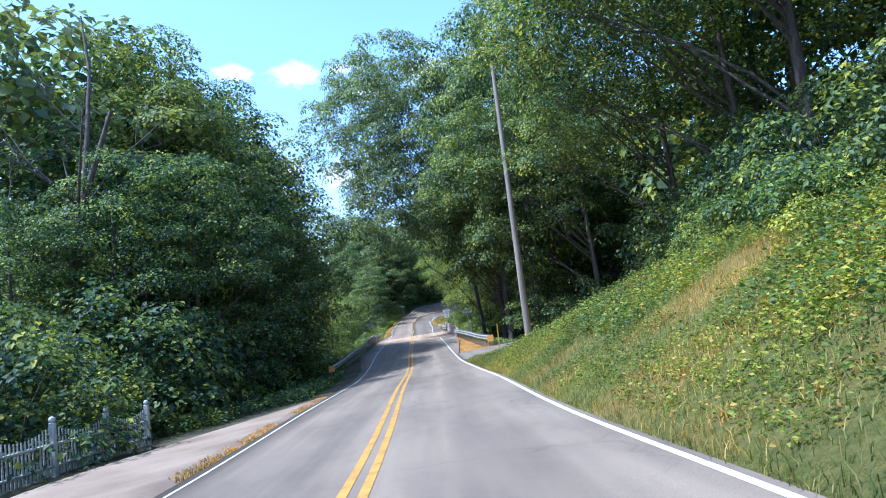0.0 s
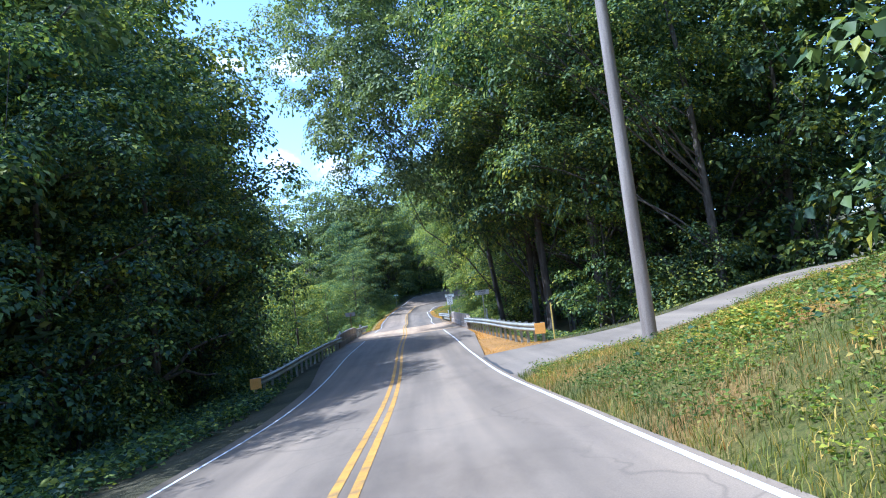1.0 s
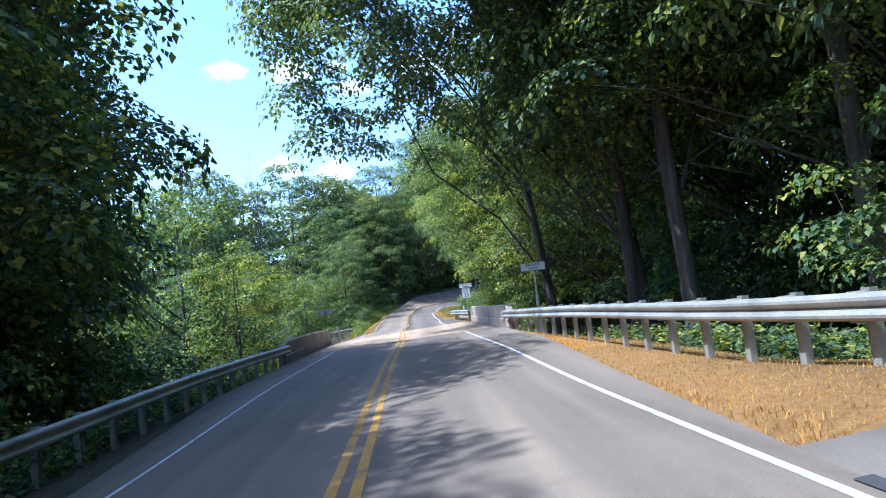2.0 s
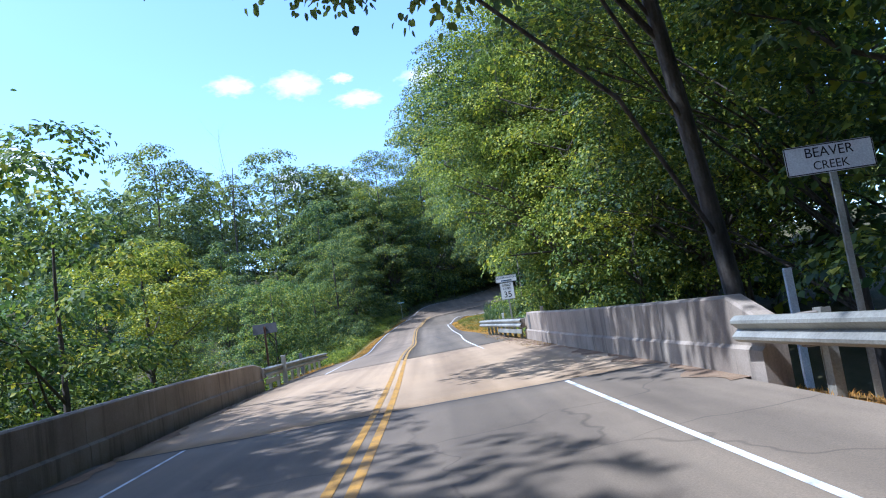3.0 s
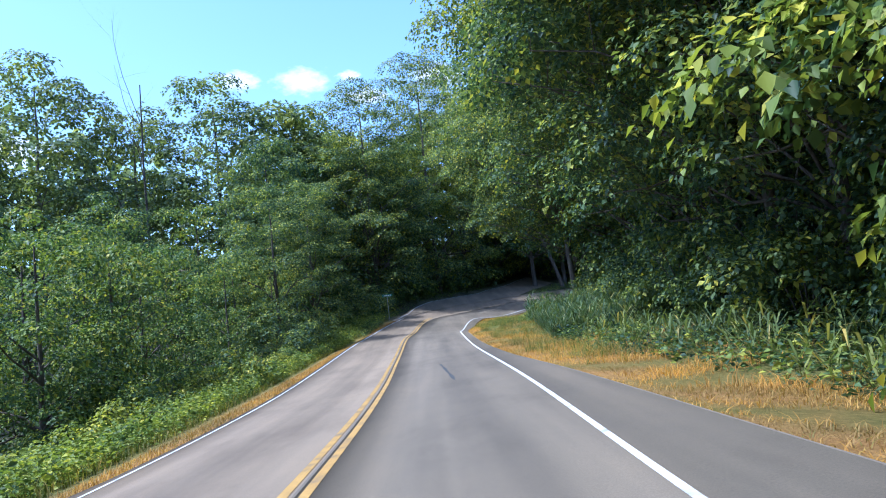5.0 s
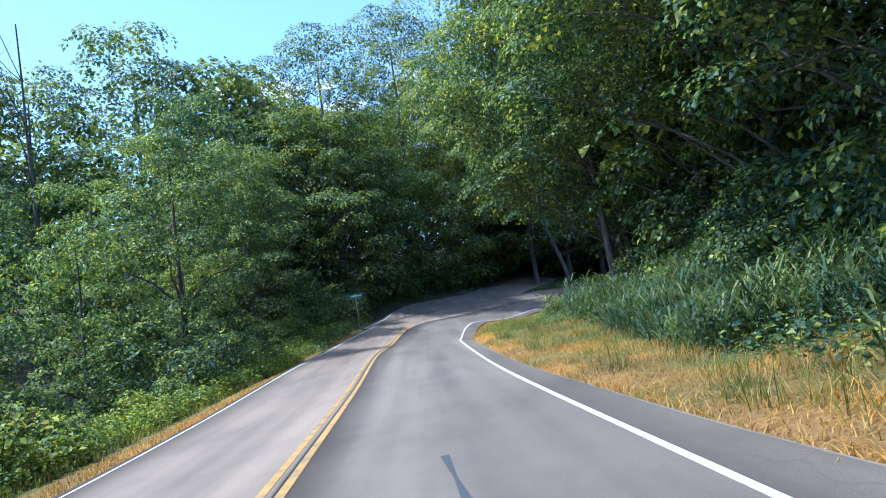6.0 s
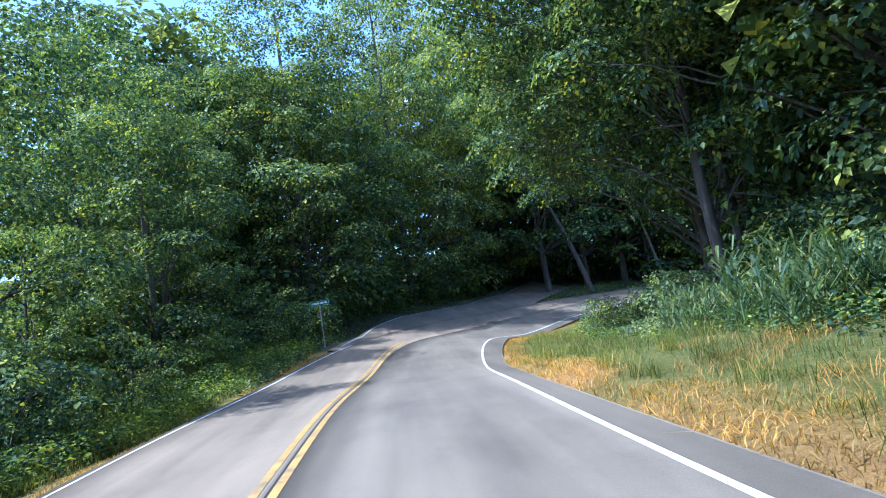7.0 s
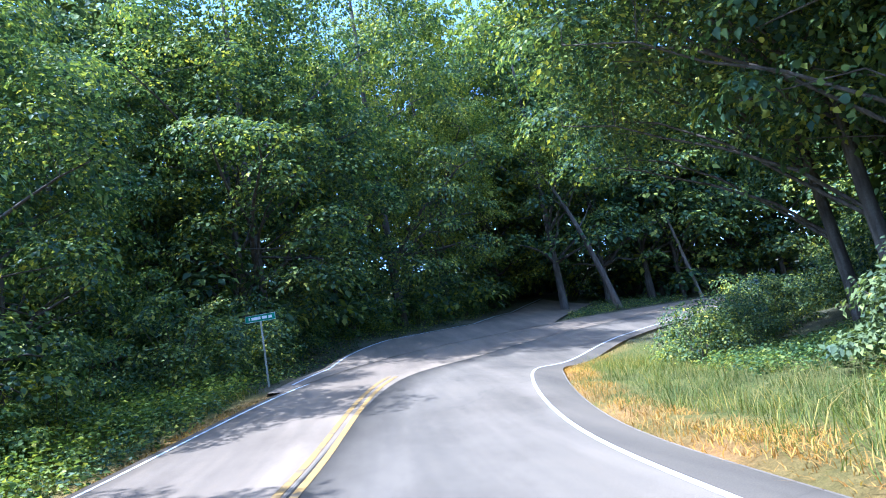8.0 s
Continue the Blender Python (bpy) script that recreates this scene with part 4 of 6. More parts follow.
# where the road goes out of sight
for _ in range(26):
    x, y = R.uniform(28, 75), R.uniform(192, 232)
    if abs(station(x, y)[1][0]) > 7 or station(x, y)[0][0] > 209:
        plant(R.choice(["back_a", "back_b"]), x, y, R.uniform(0.9, 1.2), rng=R)

# vines and shrubs on the high part of the bank
row(R, ["bush_c", "bush_a"], 0, 17, 1.6, 6.5, 11.5, 0.35, 0.6)
row(R, ["bush_c"], -2, 14, 1.5, 8.5, 12.0, 0.4, 0.7)

# trees whose shade falls on the lane before the bend
for s_, d_, k, sc in ((145.0, -9.1, "near_a", 0.78), (154.0, -8.9, "near_a", 0.78), (169.0, -11.0, "near_a", 1.1), (174.0, -12.5, "near_a", 1.2)):
    x, y, _ = on_road(s_, d_)
    plant(k, float(x), float(y), sc, rng=R)


# ---- bridge parapets ----
def plain(name, colour, rough=0.6, metal=0.0, spec=0.4):
    """Paint, plastic or sheet metal with faint dirt and grain."""
    d = tuple(c * 0.82 for c in colour)
    u = tuple(min(1.0, c * 1.08) for c in colour)
    return two_scale(name, d, colour, u, 3.0, 40, rough, metal, spec, bumpy=0.04)


RUST = plain("rusty_steel", (0.16, 0.09, 0.055), 0.8)
ORANGE = plain("orange_reflector_sheet", (0.72, 0.33, 0.05), 0.5)
SIGN_WHITE = plain("white_sign_sheet", (0.74, 0.75, 0.73), 0.45)
# Sign back coloured darker than bare metal to stand in for its shade.
SIGN_BACK = plain("shaded_dark_sign_back", (0.12, 0.125, 0.135), 0.6, 0.2)
SIGN_GREEN = plain("green_sign_sheet", (0.02, 0.2, 0.11), 0.45)
BLACK_INK = plain("black_sign_ink", (0.02, 0.02, 0.022), 0.6)
BLUE_INK = plain("dark_blue_sign_ink", (0.03, 0.07, 0.12), 0.6)
# Fence white greyed: the tree shade over it is put into the colour.
FENCE_WHITE = plain("shade_greyed_fence_white", (0.45, 0.47, 0.455), 0.6)
RECESS_PLATE = plain("dark_recess_plate", (0.12, 0.115, 0.1), 0.7)
TAR = plain("dark_tar", (0.055, 0.054, 0.052), 0.7)
JOINT = plain("dark_joint_filler", (0.07, 0.065, 0.06), 0.9)
YELLOW_PLASTIC = plain("yellow_marker_plastic", (0.7, 0.48, 0.1), 0.5)
CAR_BLUE = plain("dark_blue_car_paint", (0.012, 0.018, 0.04), 0.22, 0.2, 0.6)
CAR_GLASS = plain("dark_car_glass", (0.012, 0.015, 0.02), 0.08, 0.0, 0.6)
RUBBER = plain("tyre_rubber", (0.02, 0.02, 0.02), 0.85)
RED_LENS = plain("red_tail_light_lens", (0.35, 0.01, 0.01), 0.2)
GREY_RIM = plain("grey_wheel_rim", (0.35, 0.36, 0.37), 0.35, 0.8)


def wall_panel(s0, s1, d_in, thick, height, drop0=0.0, drop1=0.0, base=-0.55):
    """A stretch of parapet: inner face at d_in, outer face thick beyond it; the top may slope down at an end."""
    sgn = 1 if d_in > 0 else -1
    n = 5
    s = np.linspace(s0, s1, n)
    top = height - np.where(np.arange(n) == 0, drop0, 0) - np.where(np.arange(n) == n - 1, drop1, 0)
    flare = 0.05
    ring = [(d_in - sgn * 0.0, base), (d_in, 0.32), (d_in + sgn * flare, 0.36), (d_in + sgn * flare, None), (d_in + sgn * (flare + 0.03), "t"),
            (d_in + sgn * (thick - 0.03), "t"), (d_in + sgn * thick, None), (d_in + sgn * thick, base)]
    verts = []
    for k in range(n):
        for d, h in ring:
            hh = top[k] - 0.03 if h is None else top[k] if h == "t" else h
            verts.append(on_road(s[k], d, hh).tolist())
    m = len(ring)
    faces = [(k * m + a, k * m + (a + 1) % m, (k + 1) * m + (a + 1) % m, (k + 1) * m + a) for k in range(n - 1) for a in range(m)]
    faces += [tuple(range(m))[::-1], tuple((n - 1) * m + a for a in range(m))]
    bm = bmesh.new()
    vs = [bm.verts.new(v) for v in verts]
    for f in faces:
        bm.faces.new([vs[i] for i in f])
    return bm


def parapet(label, d_in, cuts, height, last_drop):
    root = new("bridge_parapet")
    for k, (a, b) in enumerate(zip(cuts[:-1], cuts[1:])):
        bm = wall_panel(a + 0.008, b - 0.008, d_in, 0.3, height, 0.3 if k == 0 else 0, last_drop if k == len(cuts) - 2 else 0)
        part("panel", from_bm("panel", bm, CONCRETE), root)
    return tagged(root, label, "parapet", "bridge parapets")


pr = parapet("weathered concrete bridge parapet with dark streaks", 4.62, [70.6, 74.0, 78.2, 82.4, 85.6, 87.9], 0.96, 0.3)
pl_ = parapet("weathered concrete bridge parapet, shaded on its road side", -4.55, [70.0, 74.0, 78.2, 82.2, 86.2], 0.9, 0.12)


# Flat plate on the wall face; its dark colour stands in for a recess's shade.
def plaque():
    c = on_road(86.9, 4.62 + 0.045, 0.62)
    th = float(along(86.9)[3])
    bm = bmesh.new()
    add_box(bm, *c, 0.016, 0.34, 0.5, pose(0, 0, 0, 0, 0, -math.degrees(th)), 0.004)
    part("plaque", from_bm("plaque", bm, RECESS_PLATE), pr, "dark flat plate standing in for a shaded recess in the concrete")


plaque()
for nm, s in (("deck_joint", JOINT_A), ("deck_joint_far", JOINT_B)):
    ribbon(nm, s - 0.05, s + 0.05, -4.5, 4.55, 0.003, JOINT, "dark filled joint across the road at the bridge deck", "road joint", 0.0, 4, 0.1)
ribbon("deck_line_right", JOINT_B - 2.6, JOINT_B - 0.1, lambda s: lane_r(s) - 0.03, lambda s: lane_r(s) + 0.03, 0.004,
       two_scale("faded_white_paint", (0.42, 0.39, 0.34), (0.52, 0.49, 0.43), (0.66, 0.64, 0.6), 1.2, 30, 0.8), "faded white line on the concrete deck", "road marking")


# ---- guard rails ----
W_PROFILE = [(0.0, 0.155), (-0.02, 0.15), (-0.075, 0.11), (-0.08, 0.075), (-0.03, 0.03), (0.0, 0.0), (-0.03, -0.03), (-0.08, -0.075), (-0.075, -0.11), (-0.02, -0.15), (0.0, -0.155)]
CHANNEL = [(0.0, 0.075), (-0.055, 0.075), (-0.055, -0.075), (0.0, -0.075)]


def swept(profile, st, dd, up, sgn, mat, name, thick=0.006):
    """A rolled steel beam along the road: the profile's first number points to the road."""
    n, m = len(st), len(profile)
    verts = []
    for k in range(n):
        for face in (0, 1):
            for a, h in profile:
                verts.append(on_road(st[k], dd[k] + sgn * (a + (thick if face else 0)), up[k] + h).tolist())
    w = 2 * m
    faces = []
    for k in range(n - 1):
        for f in (0, 1):
            for a in range(m - 1):
                p = k * w + f * m + a
                faces.append((p, p + 1, p + w + 1, p + w))
        for a in (0, m - 1):
            p = k * w + a
            faces.append((p, p + m, p + m + w, p + w))
    return mesh_of(name, verts, faces, mat)


def i_post(h, mat):
    bm = bmesh.new()
    add_box(bm, 0, 0, h / 2 - 0.45, 0.012, 0.13, h + 0.9)
    add_box(bm, 0.035, 0.068, h / 2 - 0.45, 0.1, 0.01, h + 0.9)
    add_box(bm, 0.035, -0.068, h / 2 - 0.45, 0.1, 0.01, h + 0.9)
    return from_bm("post", bm, mat)


def block():
    bm = bmesh.new()
    add_box(bm, 0, 0, 0, 0.16, 0.14, 0.34, None, 0.01)
    return from_bm("block", bm, WOOD_POLE)


POST_MESH, BLOCK_MESH = i_post(0.72, STEEL), block()


def guard_rail(label, s0, s1, d0, d1, height, end_at=None, rub=None, bend=1.0):
    sgn = 1 if d0 > 0 else -1
    n = max(8, int(abs(s1 - s0)) + 1)
    st = np.linspace(s0, s1, n)
    u = (st - s0) / (s1 - s0)
    dd = d0 + (d1 - d0) * u**bend
    root = new("guard_rail")
    part("beam", swept(W_PROFILE, st, dd, np.full(n, height - 0.155), sgn, STEEL, "beam"), root)
    if rub:
        k = (st >= rub[0]) & (st <= rub[1])
        part("rub_rail", swept(CHANNEL, st[k], dd[k], np.full(k.sum(), height - 0.46), sgn, STEEL, "rub_rail"), root)
    s = s0 + 0.35
    while s < s1:
        d = float(np.interp(s, st, dd))
        th = float(along(s)[3])
        c = on_road(s, d + sgn * 0.22, 0.0)
        p = part("post", POST_MESH, root)
        p.matrix_basis = pose(float(c[0]), float(c[1]), float(c[2]) + height - 0.70, 0, 0, -math.degrees(th))
        c = on_road(s, d + sgn * 0.10, height - 0.17)
        b = part("block", BLOCK_MESH, root)
        b.matrix_basis = pose(float(c[0]), float(c[1]), float(c[2]), 0, 0, -math.degrees(th))
        s += 1.905 / 1.5
    if end_at is not None:
        d = float(np.interp(end_at, st, dd))
        c = on_road(end_at, d + sgn * 0.03, height - 0.19)
        bm = bmesh.new()
        add_box(bm, 0, 0, 0, 0.42, 0.03, 0.42, None, 0.008)
        add_box(bm, 0.0, 0.09, 0, 0.2, 0.16, 0.34, None, 0.02)
        e = part("end_plate", from_bm("end_plate", bm, ORANGE), root, "orange reflective end plate")
        e.matrix_basis = pose(float(c[0]), float(c[1]), float(c[2]), 0, 0, -8 * sgn)
    return tagged(root, label, "guard rail", "guard rails by the bridge")


guard_rail("galvanised steel guard rail with an orange end plate", 47.7, 70.9, 5.65, 4.52, 0.74, 47.6, None, 0.8)
guard_rail("dull steel guard rail with an orange end plate", 47.9, 70.4, -5.4, -4.48, 0.72, 47.8, None, 0.8)
guard_rail("galvanised steel guard rail with a lower rub rail, past the bridge", 87.6, 99.3, 4.5, 3.98, 0.76, None, (87.6, 93.0))
guard_rail("steel guard rail past the bridge, weeds behind it", 86.0, 98.9, -4.5, -4.25, 0.72, None, (86.0, 89.0))


# ---- signs, posts, pole ----
def text_mesh(body, size, mat, name):
    cu = bpy.data.curves.new(name, "FONT")
    cu.body, cu.size, cu.align_x, cu.align_y, cu.extrude = body, size, "CENTER", "CENTER", 0.001
    tmp = bpy.data.objects.new(name, cu)
    scene.collection.objects.link(tmp)
    bpy.context.view_layer.update()
    me = bpy.data.meshes.new_from_object(tmp.evaluated_get(bpy.context.evaluated_depsgraph_get()))
    bpy.data.objects.remove(tmp)
    me.materials.clear()
    me.materials.append(mat)
    return me


def plate(w, h, mat, name="plate", thick=0.004, round_=0.03):
    bm = bmesh.new()
    pts = []
    for cx, cz, a0 in ((w / 2 - round_, h / 2 - round_, 0), (-w / 2 + round_, h / 2 - round_, 90), (-w / 2 + round_, -h / 2 + round_, 180), (w / 2 - round_, -h / 2 + round_, 270)):
        for k in range(4):
            a = radians(a0 + k * 30)
            pts.append((cx + round_ * math.cos(a), cz + round_ * math.sin(a)))
    f = bm.faces.new([bm.verts.new((x, 0, z)) for x, z in pts])
    ext = bmesh.ops.extrude_face_region(bm, geom=[f])
    bmesh.ops.translate(bm, verts=[v for v in ext["geom"] if isinstance(v, bmesh.types.BMVert)], vec=(0, thick, 0))
    return from_bm(name, bm, mat)


def border(w, h, mat, t=0.012):
    bm = bmesh.new()
    for cx, cz, sx, sz in ((0, h / 2 - t, w - 2 * t, t), (0, -h / 2 + t, w - 2 * t, t), (-w / 2 + t, 0, t, h - 2 * t), (w / 2 - t, 0, t, h - 2 * t)):
        add_box(bm, cx, 0, cz, sx, 0.002, sz)
    return from_bm("border", bm, mat)


def u_post(h, mat, wide=0.06):
    bm = bmesh.new()
    add_box(bm, 0, 0, h / 2, wide, 0.008, h)
    add_box(bm, -wide / 2, 0.014, h / 2, 0.008, 0.032, h)
    add_box(bm, wide / 2, 0.014, h / 2, 0.008, 0.032, h)
    return from_bm("post", bm, mat)


def put(ob, x, y, z, rx=0, ry=0, rz=0):
    ob.matrix_basis = pose(x, y, z, rx, ry, rz)
    return ob


def creek_sign():
    x, y, z = 4.95, 70.8, 0.89
    root = put(new("creek_sign"), x, y, z, 0, 0, -4)
    low = gz(x, y) - z - 0.4
    put(part("post", u_post(-low + 0.1, STEEL, 0.07), root), 0.02, 0.02, low)
    p = part("panel", plate(1.06, 0.36, SIGN_WHITE, "panel"), root, "white rectangular sign panel")
    put(part("border", border(1.06, 0.36, BLACK_INK), p), 0, -0.003, 0)
    put(part("word", text_mesh("BEAVER", 0.17, BLACK_INK, "word"), p), 0, -0.004, 0.075, 90)
    put(part("word", text_mesh("CREEK", 0.145, BLACK_INK, "word"), p), 0, -0.004, -0.085, 90)
    tagged(root, "white creek name sign reading BEAVER CREEK on a steel post", "road sign")


def limit_sign():
    x, y, z = 3.76, 94.7, 0.59
    root = put(new("speed_limit_sign"), x, y, z, 0, 0, -3)
    low = gz(x, y) - z - 0.5
    put(part("post", u_post(-low + 0.72, STEEL), root), 0.02, 0.012, low)
    p = part("panel", plate(0.64, 0.79, SIGN_WHITE, "panel"), root, "white speed limit panel with black figures")
    put(part("border", border(0.64, 0.79, BLACK_INK), p), 0, -0.003, 0)
    put(part("word", text_mesh("SPEED", 0.155, BLACK_INK, "word"), p), 0, -0.004, 0.27, 90)
    put(part("word", text_mesh("LIMIT", 0.155, BLACK_INK, "word"), p), 0, -0.004, 0.11, 90)
    put(part("figure", text_mesh("35", 0.40, BLACK_INK, "figure"), p), 0, -0.004, -0.17, 90)
    q = put(part("name_panel", plate(0.98, 0.32, SIGN_WHITE, "name_panel"), root, "white place name panel with blue letters"), 0.02, 0, 0.575)
    put(part("border", border(0.98, 0.32, BLUE_INK), q), 0, -0.003, 0)
    put(part("word", text_mesh("LOWER PAXTON", 0.118, BLUE_INK, "word"), q), 0, -0.004, 0.05, 90)
    bm = bmesh.new()
    add_box(bm, 0, 0, 0, 0.5, 0.002, 0.05)
    put(part("bar", from_bm("bar", bm, BLUE_INK), q), 0, -0.004, -0.08)
    tagged(root, "white speed limit 35 sign below a place name panel", "road sign")


def sign_from_behind():
    x, y, z = -6.6, 90.5, 0.36
    root = put(new("creek_sign"), x, y, z, 0, 0, 176)
    low = gz(x, y) - z - 0.4
    put(part("post", u_post(-low + 0.1, RUST, 0.07), root), 0, 0.02, low)
    part("panel", plate(0.98, 0.4, SIGN_BACK, "panel"), root, "back of a rectangular sign panel, its shade put into a dark colour")
    tagged(root, "rectangular road sign seen from its back, which is coloured dark for shade", "road sign")


def street_sign():
    x, y = -3.75, 162.4
    z = gz(x, y)
    root = put(new("street_name_sign"), x, y, z, 0, 0, -4)
    put(part("post", u_post(2.5, STEEL, 0.05), root), 0, 0.01, -0.3)
    p = put(part("panel", plate(1.0, 0.23, SIGN_GREEN, "panel"), root, "green street name panel"), 0, 0, 2.28, 0, 0, 0)
    put(part("border", border(1.0, 0.23, SIGN_WHITE, 0.008), p), 0, -0.003, 0)
    cx = -0.38
    for w in (0.04, 0.3, 0.16, 0.12):
        bm = bmesh.new()
        add_box(bm, 0, 0, 0, w, 0.002, 0.09)
        put(part("bar", from_bm("bar", bm, SIGN_WHITE), p), cx + w / 2, -0.004, 0)
        cx += w + 0.05
    tagged(root, "small green street name sign on a thin post", "road sign")


creek_sign()
limit_sign()
sign_from_behind()
street_sign()


def stake(x, y, top, wide, mat, label, lean=0.0):
    z = gz(x, y) - 0.4
    bm = bmesh.new()
    add_box(bm, 0, 0, (top - z) / 2, wide, wide * 0.5, top - z, None, 0.006)
    ob = put(new("marker_post", from_bm("marker_post", bm, mat)), x, y, z, 0, lean, 0)
    tagged(ob, label, "marker post", "marker posts")


stake(5.35, 48.1, -0.05, 0.05, YELLOW_PLASTIC, "thin yellow marker post beside the rail end")
stake(5.35, 73.0, -0.33, 0.12, SIGN_WHITE, "pale marker post behind the guard rail")
stake(3.55, 96.3, -0.39, 0.1, SIGN_WHITE, "pale marker post behind the guard rail, below a sign")
stake(4.3, 89.2, -0.35, 0.12, WOOD_POLE, "grey wooden marker post beside the parapet end")
stake(-5.6, 88.6, -0.75, 0.16, STEEL, "grey marker post behind the far guard rail")
stake(-5.9, 93.6, -0.85, 0.14, SIGN_BACK, "grey-green marker post behind the far guard rail")
stake(-5.7, 71.6, -0.75, 0.12, SIGN_WHITE, "pale marker post beside the parapet end")


def utility_pole():
    x, y = 6.05, 38.9
    z = gz(x, y)
    root = put(new("utility_pole"), x, y, z, 0, -0.6, 0)
    hs = np.linspace(-0.8, 16.5, 10)
    co, tr = tube_arrays(np.c_[hs * 0.0, np.sin(hs * 0.3) * 0.01, hs], np.interp(hs, [0, 16.5], [0.2, 0.12]), 14, 0)
    me = fast_mesh("pole", co, tr, WOOD_POLE)
    me.polygons.foreach_set("use_smooth", [True] * len(me.polygons))
    part("pole", me, root)
    tagged(root, "tall weathered grey wooden utility pole on the bank", "utility pole")


utility_pole()


# ---- the driveway, the gravel apron, patches ----
def draped(name, pts, widths, lift, mat, label, category, cols=6, edge=0.0):
    """A paved strip that lies on the ground along a line of places."""
    pts = np.asarray(pts, float)
    u = np.linspace(0, len(pts) - 1, 60)
    c = np.c_[np.interp(u, np.arange(len(pts)), pts[:, 0]), np.interp(u, np.arange(len(pts)), pts[:, 1])]
    for _ in range(8):
        c[1:-1] = (c[:-2] + 2 * c[1:-1] + c[2:]) / 4
    w = np.interp(u, np.arange(len(widths)), widths)
    t = np.gradient(c, axis=0)
    t /= np.linalg.norm(t, axis=1)[:, None]
    nrm = np.c_[t[:, 1], -t[:, 0]]
    verts, rows_ = [], []
    rg = np.random.default_rng(5)
    jag = rg.normal(0, edge, (60, 2))
    for k in range(cols + 1):
        f = k / cols - 0.5
        off = w * f + (jag[:, 0] if k == 0 else jag[:, 1] if k == cols else 0)
        p = c + nrm * off[:, None]
        z = ground_at(p[:, 0], p[:, 1])
        s, d = station(p[:, 0], p[:, 1])
        _, _, rz, _, tau, _, _ = along(np.clip(s, -60, 209))
        plane = rz + d * np.sin(tau)
        z = np.where(d < edge_r(s) + 0.4, np.where(d > 0, np.maximum(z, plane - 0.035), z), z)
        drop = 0.3 if k in (0, cols) else 0.0
        verts += np.c_[p, z + lift - drop].tolist()
    faces = [(k * 60 + i, (k + 1) * 60 + i, (k + 1) * 60 + i + 1, k * 60 + i + 1) for k in range(cols) for i in range(59)]
    return tagged(new(name, mesh_of(name, verts, faces, mat, True)), label, category, kind="structure")


DRIVE_X = [2.0, 4.75, 6.7, 9.5, 20, 34]
DRIVE_NEAR = [37.6, 40.0, 41.3, 41.9, 43.2, 45.6]
DRIVE_FAR = [47.0, 46.6, 45.9, 45.5, 46.3, 48.7]


def driveway():
    """A driveway whose mouth runs flush into the road's edge and that climbs away over the ground."""
    xs = np.r_[np.linspace(0, 1, 9) * 0 + np.linspace(2.0, 7, 9), np.linspace(8, 34, 20)]
    rg = np.random.default_rng(5)
    ya = np.interp(xs, DRIVE_X, DRIVE_NEAR) + rg.normal(0, 0.07, len(xs))
    yb = np.interp(xs, DRIVE_X, DRIVE_FAR) + rg.normal(0, 0.05, len(xs))
    cols, verts = 12, []
    for k in range(-1, cols + 2):
        f = np.clip(k / cols, 0, 1)
        y = ya * (1 - f) + yb * f + (-0.3 if k < 0 else 0.3 if k > cols else 0)
        s, d = station(xs, y)
        _, _, rz, _, tau, _, _ = along(s)
        out = d - edge_r(s)
        plane = rz + d * np.sin(tau)
        u = np.clip((out - 0.1) / 2.2, 0, 1)
        z = (plane + 0.006) * (1 - u) + np.maximum(ground_at(xs, y) + 0.06, plane + 0.006 - 0.4 * u) * u
        z = z - np.where(out < 0, 0.03, 0) - (0.25 if k < 0 or k > cols else 0)
        verts += np.c_[xs, y, z].tolist()
    n = len(xs)
    faces = [(k * n + i, k * n + i + 1, (k + 1) * n + i + 1, (k + 1) * n + i) for k in range(cols + 2) for i in range(n - 1)]
    tagged(new("driveway", mesh_of("driveway", verts, faces, DRIVE, True)), "grey asphalt driveway climbing away from the road", "driveway", kind="structure")


driveway()
draped("gravel_apron", [(-6.3, -20), (-6.2, 4), (-6.0, 14), (-5.4, 20), (-4.6, 25.5), (-4.25, 29)], [5.0, 5.0, 4.6, 3.4, 1.6, 0.5], 0.05, GRAVEL, "pale gravel and worn concrete apron beside the road", "gravel apron", 8, 0.08)
ribbon("driveway_seam", 38.6, 46.0, lambda s: lane_r(s) + 0.12, lambda s: lane_r(s) + 0.22 + 0.04 * np.sin(s * 2.1), 0.012, TAR, "dark tar seam where the driveway meets the road", "tar seam")
ribbon("tar_patch", 112.9, 119.4, lambda s: 1.86 - (s - 112.9) * 0.02 + 0.02 * np.sin(s * 2.3), lambda s: 1.93 - (s - 112.9) * 0.02 + 0.025 * np.sin(s * 3.7 + 1), 0.003, TAR, "dark tar strip on the lane", "tar patch")
ribbon("yellow_gap_seal", 100, 160, -0.02, 0.02, 0.003, ASPHALT_DARK, "dark worn seam between the yellow lines", "tar seam")


